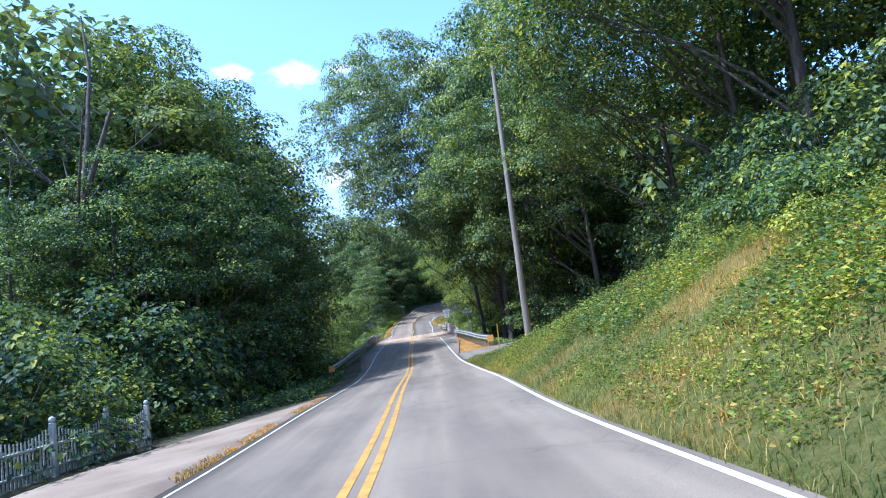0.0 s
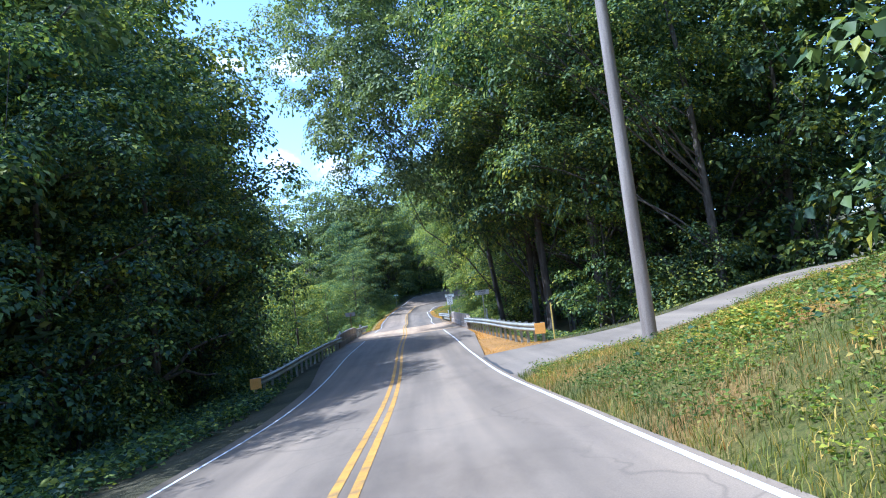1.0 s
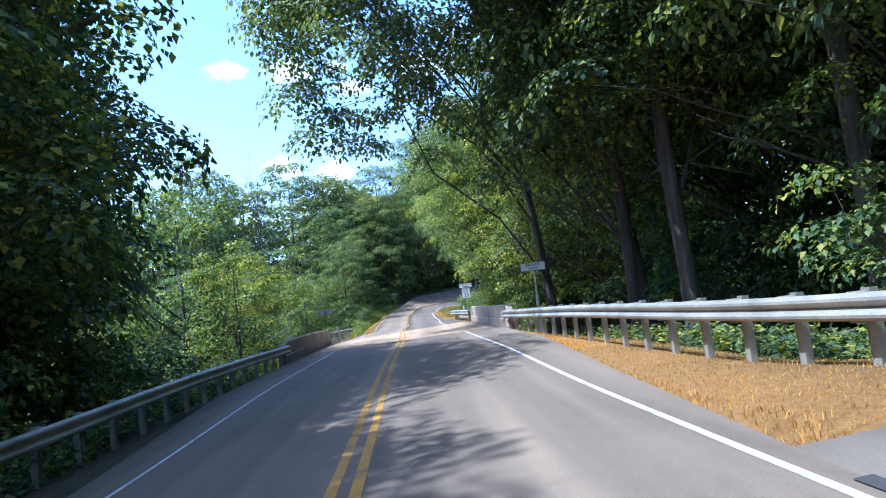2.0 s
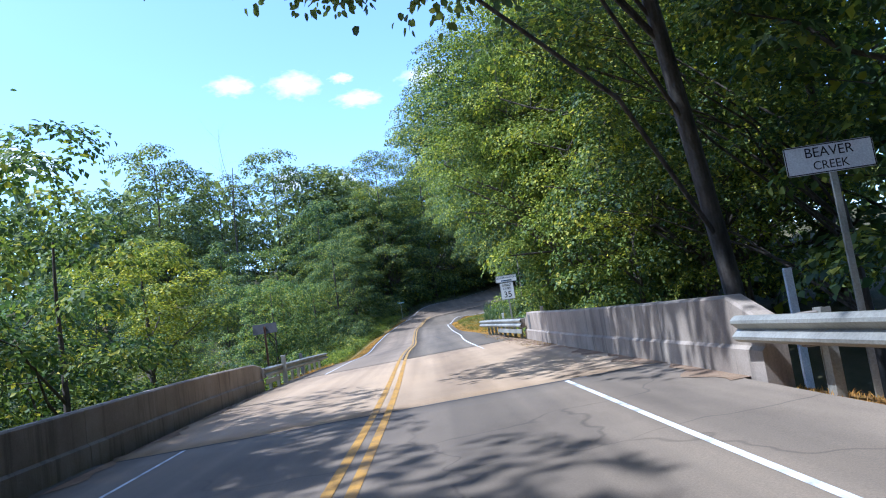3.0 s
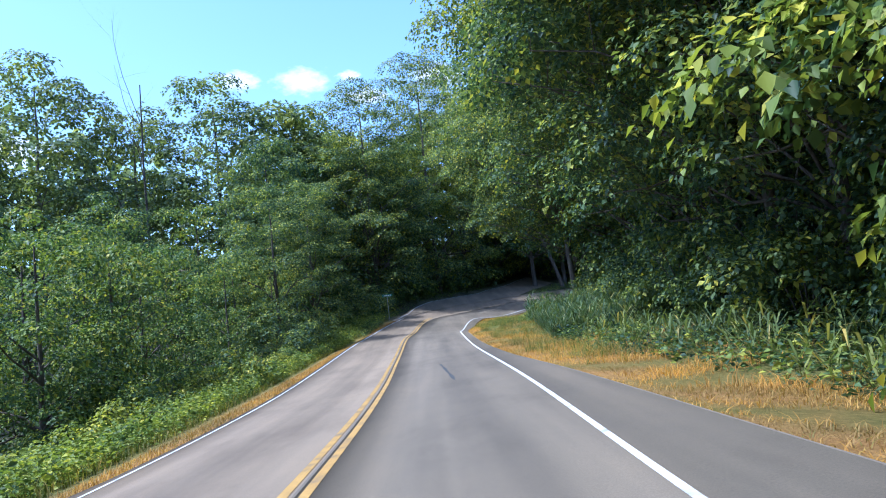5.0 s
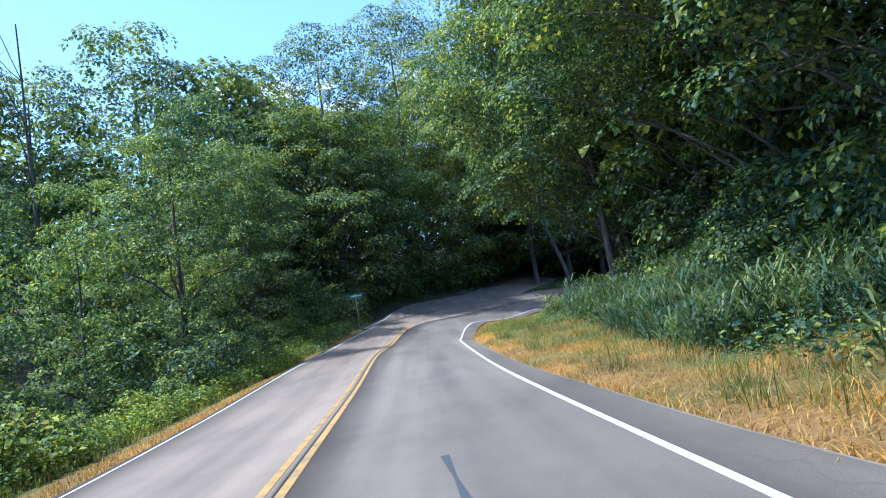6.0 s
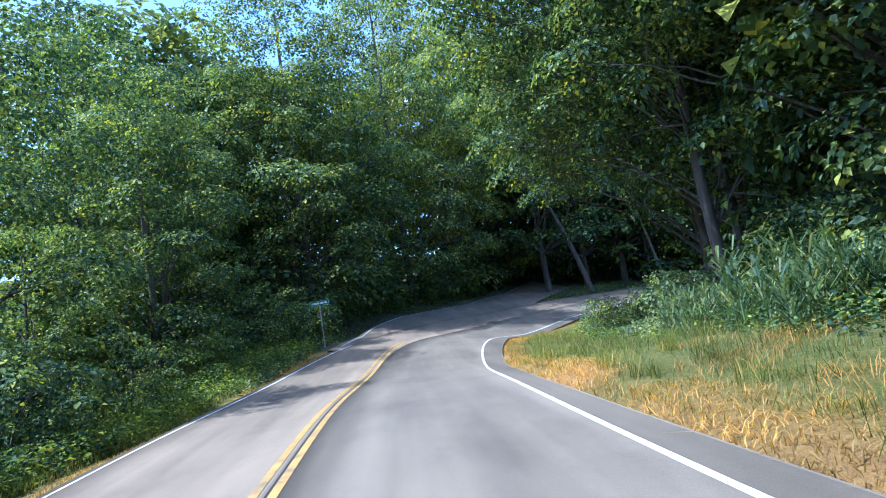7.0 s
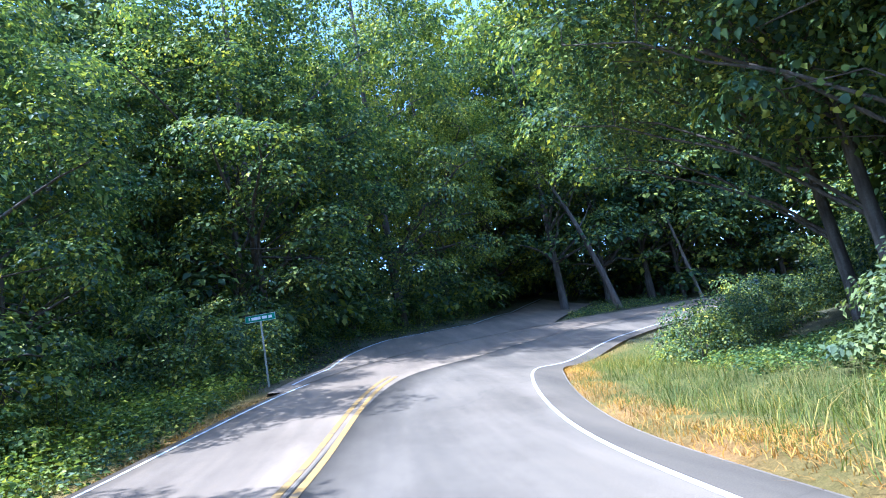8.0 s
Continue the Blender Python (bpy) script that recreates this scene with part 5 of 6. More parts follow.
# ---- picket fence ----
def picket_fence():
    a, b = Vector((-8.6, 11.0)), Vector((-8.35, 20.9))
    d = (b - a).normalized()
    ang = math.degrees(math.atan2(d.y, d.x))
    root = new("picket_fence")
    bm = bmesh.new()
    add_box(bm, 0, 0, 0.55, 0.075, 0.02, 1.1, None, 0.004)
    for v in bm.verts:
        if v.co.z > 1.05:
            v.co.x *= 0.35
    pk = from_bm("picket", bm, FENCE_WHITE)
    bm = bmesh.new()
    add_box(bm, 0, 0, 0.55, 0.12, 0.12, 1.3, None, 0.008)
    bmesh.ops.create_uvsphere(bm, u_segments=10, v_segments=6, radius=0.075, matrix=Matrix.Translation((0, 0, 1.27)))
    ps = from_bm("post", bm, FENCE_WHITE)
    length = (b - a).length
    n_bay = 4
    bay = length / n_bay
    for k in range(n_bay + 1):
        p = a + d * bay * k
        put(part("post", ps, root), p.x, p.y, gz(p.x, p.y), 0, 0, ang)
    for k in range(n_bay):
        p0, p1 = a + d * (bay * k), a + d * (bay * (k + 1))
        z0, z1 = gz(p0.x, p0.y), gz(p1.x, p1.y)
        for h in (0.25, 0.72):
            co, tr = tube_arrays([(p0.x, p0.y, z0 + h), ((p0.x + p1.x) / 2, (p0.y + p1.y) / 2, (z0 + z1) / 2 + h), (p1.x, p1.y, z1 + h)], [0.035] * 3, 4, 0)
            part("rail", fast_mesh("rail", co, tr, FENCE_WHITE), root)
        n = int(bay / 0.125)
        for i in range(1, n):
            u = i / n
            p = p0.lerp(p1, u)
            sag = 0.2 * math.sin(math.pi * u)
            ob = part("picket", pk, root)
            ob.matrix_basis = pose(p.x, p.y, gz(p.x, p.y) + 0.04, 0, 0, ang) @ Matrix.Diagonal((1, 1, 1.0 - sag, 1))
    tagged(root, "scalloped white picket fence with ball-topped posts, in shade", "fence")


picket_fence()


# ---- the car ahead ----
def car():
    s, d = 206.0, 1.75
    x, y, z, th, tau, _, _ = [float(v) for v in along(s)]
    c = on_road(s, d)
    pitch = math.degrees(math.atan2(float(along(s + 2)[2]) - float(along(s - 2)[2]), 4.0))
    root = put(new("car"), float(c[0]), float(c[1]), float(c[2]), pitch, -math.degrees(tau), -math.degrees(th))
    # outline from the side: y forward, z up; half widths at sill, waist and roof
    secs = [(-2.3, 0.42, 0.78, 0.80, 0.55), (-2.22, 0.28, 0.98, 0.88, 0.6), (-1.7, 0.24, 1.02, 0.91, 0.62), (-1.0, 0.22, 0.98, 0.92, 0.64), (0.0, 0.22, 0.95, 0.92, 0.66),
            (0.9, 0.22, 0.92, 0.92, 0.66), (1.6, 0.24, 0.84, 0.90, 0.6), (2.1, 0.3, 0.74, 0.84, 0.5), (2.28, 0.42, 0.62, 0.72, 0.4)]
    bm = bmesh.new()
    rings = []
    for yy, lo, hi, half, _ in secs:
        ring = [(-half * 0.9, lo), (-half, lo + 0.15), (-half, (lo + hi) / 2), (-half * 0.95, hi - 0.05), (-half * 0.82, hi),
                (half * 0.82, hi), (half * 0.95, hi - 0.05), (half, (lo + hi) / 2), (half, lo + 0.15), (half * 0.9, lo)]
        rings.append([bm.verts.new((a, yy, b)) for a, b in ring])
    for p, q in zip(rings, rings[1:]):
        for k in range(10):
            bm.faces.new((p[k], p[(k + 1) % 10], q[(k + 1) % 10], q[k]))
    bm.faces.new(rings[0][::-1])
    bm.faces.new(rings[-1])
    body = part("body", from_bm("body", bm, CAR_BLUE, True), root)
    bm = bmesh.new()
    cab = [(-1.95, 0.98, 0.98, 0.74), (-1.25, 1.40, 0.98, 0.60), (-0.4, 1.46, 0.96, 0.58), (0.35, 1.40, 0.94, 0.58), (1.15, 0.94, 0.92, 0.74)]
    rings = []
    for yy, hi, lo, half in cab:
        rings.append([bm.verts.new(v) for v in ((-0.80, yy, lo - 0.02), (-half, yy, hi - 0.04), (-half * 0.9, yy, hi), (half * 0.9, yy, hi), (half, yy, hi - 0.04), (0.80, yy, lo - 0.02))])
    for p, q in zip(rings, rings[1:]):
        for k in range(5):
            bm.faces.new((p[k], p[k + 1], q[k + 1], q[k]))
    bm.faces.new(rings[0][::-1])
    bm.faces.new(rings[-1])
    part("cabin", from_bm("cabin", bm, CAR_BLUE, True), root)

    def quad(name, pts, mat, label="", par=root):
        bmq = bmesh.new()
        f = bmq.faces.new([bmq.verts.new(p) for p in pts])
        e = bmesh.ops.extrude_face_region(bmq, geom=[f])
        bmesh.ops.translate(bmq, verts=[v for v in e["geom"] if isinstance(v, bmesh.types.BMVert)], vec=f.normal * 0.012 if f.normal.length else (0, -0.012, 0))
        return part(name, from_bm(name, bmq, mat), par, label)

    quad("rear_window", [(-0.6, -1.885, 1.05), (0.6, -1.885, 1.05), (0.5, -1.32, 1.385), (-0.5, -1.32, 1.385)], CAR_GLASS, "dark sloping rear window")
    for sx in (-1, 1):
        quad("side_window", [(sx * 0.79, -1.5, 1.02), (sx * 0.79, 0.85, 1.0), (sx * 0.625, 0.25, 1.36), (sx * 0.625, -1.15, 1.36)], CAR_GLASS)
        bml = bmesh.new()
        add_box(bml, sx * 0.66, -2.27, 0.84, 0.36, 0.06, 0.14, None, 0.02)
        part("tail_light", from_bm("tail_light", bml, RED_LENS), root, "red tail light")
        bml = bmesh.new()
        add_box(bml, sx * 1.0, 0.62, 1.0, 0.2, 0.1, 0.13, None, 0.03)
        part("mirror", from_bm("mirror", bml, CAR_BLUE), root)
        for yy in (-1.4, 1.4):
            bmw = bmesh.new()
            bmesh.ops.create_cone(bmw, cap_ends=True, segments=20, radius1=0.33, radius2=0.33, depth=0.22, matrix=Matrix.Translation((sx * 0.82, yy, 0.33)) @ Matrix.Rotation(radians(90), 4, "Y"))
            w = part("wheel", from_bm("wheel", bmw, RUBBER, False), root)
            bmw = bmesh.new()
            bmesh.ops.create_cone(bmw, cap_ends=True, segments=16, radius1=0.21, radius2=0.19, depth=0.235, matrix=Matrix.Translation((sx * 0.825, yy, 0.33)) @ Matrix.Rotation(radians(90), 4, "Y"))
            part("rim", from_bm("rim", bmw, GREY_RIM), w)
    bml = bmesh.new()
    add_box(bml, 0, -2.32, 0.62, 0.5, 0.02, 0.14, None, 0.006)
    part("plate_holder", from_bm("plate_holder", bml, SIGN_WHITE), root)
    bml = bmesh.new()
    add_box(bml, 0, -2.28, 0.42, 1.6, 0.14, 0.2, None, 0.04)
    part("bumper", from_bm("bumper", bml, CAR_BLUE), root)
    tagged(root, "dark blue saloon car driving away on the road", "car")


car()


# ---- dead trees ----
def bare_tree(x, y, height, seed, label, tilt=0.0, thick=0.2):
    rng = np.random.default_rng(seed)
    cos, tris, off = [], [], 0

    def limb(p, d, length, r, level):
        nonlocal off
        n = 6
        pts, q, dd = [p], p.copy(), d.copy()
        for _ in range(n):
            dd = dd + rng.normal(0, 0.10, 3) + np.array([0, 0, 0.03])
            dd /= np.linalg.norm(dd)
            q = q + dd * length / n
            pts.append(q.copy())
        co, tr = tube_arrays(pts, np.linspace(r, r * 0.25, n + 1), 6, off)
        cos.append(co)
        tris.append(tr)
        off += len(co)
        if level < 3:
            for _ in range(7 if level == 0 else 4):
                k = rng.integers(2, n)
                out = rng.normal(0, 1, 3) * [1, 1, 0.4] + dd * 0.6 + [0, 0, 0.5]
                out /= np.linalg.norm(out)
                limb(pts[k], out, length * rng.uniform(0.25, 0.45), r * (1 - k / n * 0.7) * 0.45, level + 1)

    limb(np.array([0, 0, -0.5]), np.array([0.03, 0, 1.0]), height, thick, 0)
    me = fast_mesh("bare_tree", np.concatenate(cos), np.concatenate(tris), BARK)
    ob = put(new("bare_tree", me), x, y, gz(x, y), 0, tilt, 0)
    tagged(ob, label, "tree", "roadside trees")


bare_tree(-14.4, 28.6, 21.0, 31, "dead bare tree with grey branches above the hedge", 6.0)
bare_tree(-15.3, 28.4, 15.0, 32, "thick dead leafless trunk leaning above the hedge", -7.0, 0.34)
bare_tree(-27.2, 165.0, 24.0, 33, "bare dead treetop between leafy trees")
bare_tree(11.5, 57.5, 13.0, 34, "slim dark trunk with few branches in the shade")


# ---- clouds, far behind everything ----
def cloud_material():
    m = bpy.data.materials.new("cloud")
    m.use_nodes = True
    n, l = m.node_tree.nodes, m.node_tree.links
    n.remove(n["Principled BSDF"])
    t = n.new("ShaderNodeTexCoord")
    ln = n.new("ShaderNodeVectorMath")
    ln.operation = "LENGTH"
    l.new(t.outputs["Object"], ln.inputs[0])
    x = n.new("ShaderNodeTexNoise")
    x.inputs["Scale"].default_value, x.inputs["Detail"].default_value, x.inputs["Roughness"].default_value = 2.4, 6, 0.55
    l.new(t.outputs["Object"], x.inputs["Vector"])
    a = n.new("ShaderNodeMath")
    a.operation = "MULTIPLY_ADD"
    a.inputs[1].default_value, a.inputs[2].default_value = -1.15, 0.0
    l.new(ln.outputs["Value"], a.inputs[0])
    b = n.new("ShaderNodeMath")
    b.operation = "MULTIPLY_ADD"
    b.inputs[1].default_value = 1.5
    l.new(x.outputs["Fac"], b.inputs[0])
    l.new(a.outputs["Value"], b.inputs[2])
    r = n.new("ShaderNodeMapRange")
    r.inputs["From Min"].default_value, r.inputs["From Max"].default_value, r.inputs["To Max"].default_value = -0.25, 0.45, 0.85
    l.new(b.outputs["Value"], r.inputs["Value"])
    e = n.new("ShaderNodeEmission")
    e.inputs["Color"].default_value, e.inputs["Strength"].default_value = (1, 0.98, 0.95, 1), 0.5
    tr = n.new("ShaderNodeBsdfTransparent")
    s = n.new("ShaderNodeMixShader")
    l.new(r.outputs["Result"], s.inputs[0])
    l.new(tr.outputs["BSDF"], s.inputs[1])
    l.new(e.outputs["Emission"], s.inputs[2])
    l.new(s.outputs["Shader"], n["Material Output"].inputs["Surface"])
    return m


CLOUD = cloud_material()


def cloud(az, el, wide, high):
    """A small fair-weather cloud three kilometres off."""
    d = Vector((math.sin(radians(az)) * math.cos(radians(el)), math.cos(radians(az)) * math.cos(radians(el)), math.sin(radians(el))))
    bm = bmesh.new()
    bmesh.ops.create_grid(bm, x_segments=12, y_segments=12, size=1.3)
    me = from_bm("backdrop_cloud", bm, CLOUD)
    ob = new("backdrop_cloud", me)
    p = d * 3000
    turn = (-d).to_track_quat("Z", "Y").to_matrix().to_4x4()
    ob.matrix_basis = Matrix.Translation(p) @ turn @ Matrix.Diagonal((wide, high, 1, 1))
    tagged(ob, "small white fair-weather cloud in a blue sky", "cloud", "clouds", "structure")


for az, el, wide, high in ((-13.4, 20.5, 112, 55), (-8.3, 20.3, 137, 75), (-3.2, 18.8, 124, 50), (-29.5, 15.2, 224, 99), (-4.4, 20.5, 62, 30), (2.9, 19.8, 149, 75), (4.8, 16.1, 99, 62), (-5.4, 12.0, 99, 87), (-9.7, 12.8, 99, 75)):
    cloud(az, el, wide, high)


def leaning_pole():
    x, y, _ = on_road(207.0, -4.7)
    z = gz(float(x), float(y))
    hs = np.linspace(-0.5, 8.5, 6)
    co, tr = tube_arrays(np.c_[hs * 0, hs * 0, hs], np.linspace(0.16, 0.11, 6), 10, 0)
    me = fast_mesh("wooden_pole", co, tr, WOOD_POLE)
    me.polygons.foreach_set("use_smooth", [True] * len(me.polygons))
    tagged(put(new("wooden_pole", me), float(x), float(y), z, 0, -11, 0), "thin grey wooden pole leaning over the far verge", "pole")


def leaning_trunk():
    x, y, _ = on_road(196.5, -4.6)
    z = gz(float(x), float(y))
    hs = np.linspace(-0.5, 14.0, 10)
    co, tr = tube_arrays(np.c_[-0.012 * hs**2 - 0.2 * hs, np.sin(hs * 0.5) * 0.15, hs], np.linspace(0.3, 0.08, 10), 9, 0)
    arr = [(co, tr)]
    off = len(co)
    for k, (h, ax, ay) in enumerate(((7.0, 1.8, 0.6), (9.0, -2.0, 0.4), (10.5, 1.2, -0.8), (12.0, -1.4, 1.0))):
        p = np.array([-0.012 * h**2 - 0.2 * h, 0, h])
        co, tr = tube_arrays([p, p + [ax * 0.5, ay * 0.5, 1.0], p + [ax, ay, 2.4]], [0.07, 0.05, 0.015], 5, off)
        arr.append((co, tr))
        off += len(co)
    me = fast_mesh("trunk", np.concatenate([a[0] for a in arr]), np.concatenate([a[1] for a in arr]), BARK)
    me.polygons.foreach_set("use_smooth", [True] * len(me.polygons))
    rng = np.random.default_rng(77)
    arr, off = [], 0
    for k in range(26):
        h = 11.0 + 7.5 * rng.random()
        a, r = rng.random() * 2 * np.pi, 2.6 * np.sqrt(rng.random())
        c = np.array([-0.012 * h**2 - 0.2 * h - 0.6 + r * np.cos(a), r * np.sin(a), h])
        co, tr = boughs(rng, c, 1.1, 0.16, 16, 11, 0.6, 1.0, 0.5)
        arr.append((co, tr + off))
        off += len(co)
    leaves = fast_mesh("crown", np.concatenate([a[0] for a in arr]), np.concatenate([a[1] for a in arr]), LEAF_LIGHT)
    root = put(new("leaning_tree"), float(x), float(y), z)
    part("trunk", me, root)
    part("crown", leaves, root)
    tagged(root, "tree with a dark leaning trunk and sunlit yellow-green top", "tree")


leaning_pole()
leaning_trunk()


# ---- grass, weeds, reeds ----
def scatter(rng, n, s0, s1, o0, o1, side, power=1.0):
    """Random places beside the road: stations s0..s1, offsets o0..o1 from the pavement's edge."""
    s = rng.uniform(s0, s1, n)
    o = o0 + (o1 - o0) * rng.random(n) ** power
    d = edge_r(s) + o if side > 0 else edge_l(s) - o
    x, y, _, th, _, _, _ = along(s)
    px, py = x + d * np.cos(th), y - d * np.sin(th)
    return px, py, ground_at(px, py), s, o


def blades(rng, px, py, pz, height, width, lean=0.5, segs=2):
    """Narrow blades, each bent to one side: two segments, three triangles."""
    n = len(px)
    a = rng.random(n) * 2 * np.pi
    h = height * (0.55 + 0.8 * rng.random(n))
    out = np.c_[np.cos(a), np.sin(a), np.zeros(n)]
    side = np.c_[-np.sin(a), np.cos(a), np.zeros(n)] * (width * (0.7 + 0.6 * rng.random(n)))[:, None]
    b = np.c_[px, py, pz - 0.03]
    bend = (lean * rng.random(n) * h)[:, None]
    m = b + out * bend * 0.35 + np.c_[np.zeros((n, 2)), h * 0.6]
    t = b + out * bend * 1.2 + np.c_[np.zeros((n, 2)), h * (1 - 0.25 * rng.random(n))]
    co = np.stack([b - side, b + side, m - side * 0.75, m + side * 0.75, t], 1).reshape(-1, 3)
    k = np.arange(n)[:, None] * 5
    return co, np.concatenate([k + [0, 1, 3], k + [0, 3, 2], k + [2, 3, 4]])


def stuff(name, arrays, mat, label, category):
    off, cos, tris = 0, [], []
    for co, tr in arrays:
        cos.append(co)
        tris.append(tr + off)
        off += len(co)
    ob = new(name, fast_mesh(name, np.concatenate(cos), np.concatenate(tris), mat))
    return tagged(ob, label, category, kind="stuff")


def weeds(rng, px, py, pz, height, leaf, per=7):
    """Leafy weeds: leaves up a short stalk."""
    n = len(px)
    u = np.tile((np.arange(per) + 0.5) / per, n)
    h = np.repeat(height * (0.5 + 0.9 * rng.random(n)), per)
    a = rng.random(n * per) * 2 * np.pi
    base = np.c_[np.repeat(px, per), np.repeat(py, per), np.repeat(pz, per) + h * u]
    base[:, :2] += rng.normal(0, 0.07, (n * per, 2))
    d = np.c_[np.cos(a), np.sin(a), 0.5 - 0.6 * rng.random(n * per)]
    nrm = np.array([0, 0, 1.0]) + rng.normal(0, 0.8, d.shape)
    return leaf_arrays(rng, base, d, nrm, leaf * (0.6 + 0.8 * rng.random(n * per)), 0.4, False, 0.85)


G = np.random.default_rng(77)
# the bank by the road: fine grass, leafy weeds, dry patches
off_drive = lambda px, py: py < np.interp(px, DRIVE_X, DRIVE_NEAR) - 0.05
px, py, pz, s, o = scatter(G, 20000, -2, 43, 0.3, 10.5, 1)
m = (patchy(px, py, 0.8) + 0.12 * np.sin(px * 3.1 + py * 2.3) > np.where(s > 29, 0.5, 0.36)) & off_drive(px, py)
stuff("bank_weeds", [weeds(G, px[m], py[m], pz[m], 0.2, 0.05, 9)], LEAF_BANK, "thick leafy green weeds covering the bank", "weeds")
px, py, pz, s, o = scatter(G, 75000, -2, 44, 0.0, 9.5, 1, 1.4)
m = (patchy(px, py, 0.6, 2.0) > 0.05) & off_drive(px, py)
stuff("bank_grass", [blades(G, px[m], py[m], pz[m], 0.17, 0.0045, 1.1)], GRASS_GREEN, "rough green and yellow grass on the bank", "grass")
px, py, pz, s, o = scatter(G, 60000, -2, 44, 0.1, 10.5, 1)
m = (patchy(px, py, 1.3, 4.0) > np.where(s > 22, 0.4, 0.5)) & off_drive(px, py)
stuff("bank_dry_grass", [blades(G, px[m], py[m], pz[m], 0.15, 0.005, 1.6)], GRASS_DRY, "dry tan grass patches on the bank", "grass")
px, py, pz, s, o = scatter(G, 6000, -2, 34, 1.6, 10.5, 1)
m = (patchy(px, py, 0.7, 9.0) > 0.4) & (G.random(6000) < np.interp(s, [12, 22, 34], [1.0, 0.5, 0.15]))
c = G.integers(0, m.sum(), 900)
cx, cy = px[m][c] + G.normal(0, 0.3, 900), py[m][c] + G.normal(0, 0.3, 900)
rep = np.repeat(np.arange(900), 9)
qx, qy = cx[rep] + G.normal(0, 0.16, len(rep)), cy[rep] + G.normal(0, 0.16, len(rep))
stuff("bank_leaf_clumps", [weeds(G, qx, qy, ground_at(qx, qy), 0.32, 0.07, 8)], LEAF_BANK, "clumps of bright green leafy weeds on the bank", "weeds")
stuff("bank_vines", [weeds(G, px[m], py[m], pz[m], 0.34, 0.085, 9)], LEAF_BUSH, "leafy green vines and tall weeds on the high bank", "weeds")
# verge at the near rail and driveway
px, py, pz, s, o = scatter(G, 14000, 46.8, 71, 0.05, 2.6, 1)
m = py > np.interp(px, DRIVE_X, DRIVE_FAR) + 0.1
stuff("rail_dry_grass", [blades(G, px[m], py[m], pz[m], 0.07, 0.005, 1.2)], GRASS_DRY, "short dry tan grass round the guard rail", "grass")
xs = G.uniform(5.5, 30, 16000)
ys = np.interp(xs, DRIVE_X, DRIVE_FAR) + 0.1 + G.uniform(0, 1, 16000) ** 1.5 * 3.0
stuff("driveway_verge_grass", [blades(G, xs, ys, ground_at(xs, ys), 0.1, 0.006)], GRASS_GREEN, "short grass along the driveway's edge", "grass")
# right verge past the bridge: dry grass, then green grass and reeds
px, py, pz, s, o = scatter(G, 90000, 97, 172, 0.02, 4.4, 1, 0.9)
m = (patchy(px, py, 1.2, 1.0) + 0.25 * (1.7 - o) > 0.35) & (o < np.interp(s, [97, 106, 127, 135, 172], [1.8, 3.2, 3.0, 1.2, 0.6]))
stuff("verge_dry_grass", [blades(G, px[m], py[m], pz[m], 0.11, 0.006, 2.6)], GRASS_DRY, "dry golden grass on the verge", "grass")
px, py, pz, s, o = scatter(G, 70000, 99, 205, 0.2, 7.5, 1)
m = patchy(px, py, 0.9, 3.0) + 0.1 * (o - 2.5) + 0.03 * (s - 134) > 0.42
stuff("verge_green_grass", [blades(G, px[m], py[m], pz[m], 0.16, 0.0045, 1.5)], GRASS_GREEN, "green grass on the verge", "grass")
px, py, pz, s, o = scatter(G, 17000, 104, 139, 1.2, 6.0, 1)
m = patchy(px, py, 1.6, 7.0) > 0.55
stuff("verge_tall_dry_grass", [blades(G, px[m], py[m], pz[m], 0.24, 0.005, 2.4)], GRASS_DRY, "tall dry seeding grass along the verge", "grass")


# long arching grass in tussocks along the verge
cn = 380
px, py, pz, s, o = scatter(G, cn, 112, 170, 0.7, 4.6, 1)
rep = np.repeat(np.arange(cn), 34)
qx, qy = px[rep] + G.normal(0, 0.14, len(rep)), py[rep] + G.normal(0, 0.14, len(rep))
tall = (0.18 + 0.32 * G.random(cn))[rep]
stuff("verge_tussocks", [blades(G, qx, qy, ground_at(qx, qy), tall, 0.0045, 1.8)], GRASS_GREEN, "tussocks of long arching green grass on the verge", "grass")


def reed_arrays(rng, px, py, pz, height):
    out = []
    n = len(px)
    h = height * (0.45 + 0.5 * rng.random(n)) * (0.65 + 0.7 * patchy(px, py, 0.9, 8.0))
    lean = rng.normal(0, 0.09, (n, 2))
    out.append(blades(rng, px, py, pz, 0.95, 0.012, 0.25))
    for k in range(8):
        u = 0.15 + 0.85 * k / 8
        a = rng.random(n) * 2 * np.pi
        base = np.c_[px + lean[:, 0] * h * u, py + lean[:, 1] * h * u, pz + h * u * 0.92]
        d = np.c_[np.cos(a), np.sin(a), 0.9 + 0.5 * rng.random(n)]
        d /= np.linalg.norm(d, axis=1)[:, None]
        side = np.c_[-np.sin(a), np.cos(a), np.zeros(n)] * 0.022
        ln = (0.45 + 0.4 * rng.random(n))[:, None]
        mid = base + d * ln * 0.55
        tip = base + d * ln * 0.85 + np.c_[np.cos(a), np.sin(a), -0.5 * np.ones(n)] * ln * 0.35
        co = np.stack([base - side * 0.6, base + side * 0.6, mid - side, mid + side, tip], 1).reshape(-1, 3)
        kk = np.arange(n)[:, None] * 5
        out.append((co, np.concatenate([kk + [0, 1, 3], kk + [0, 3, 2], kk + [2, 3, 4]])))
    return out


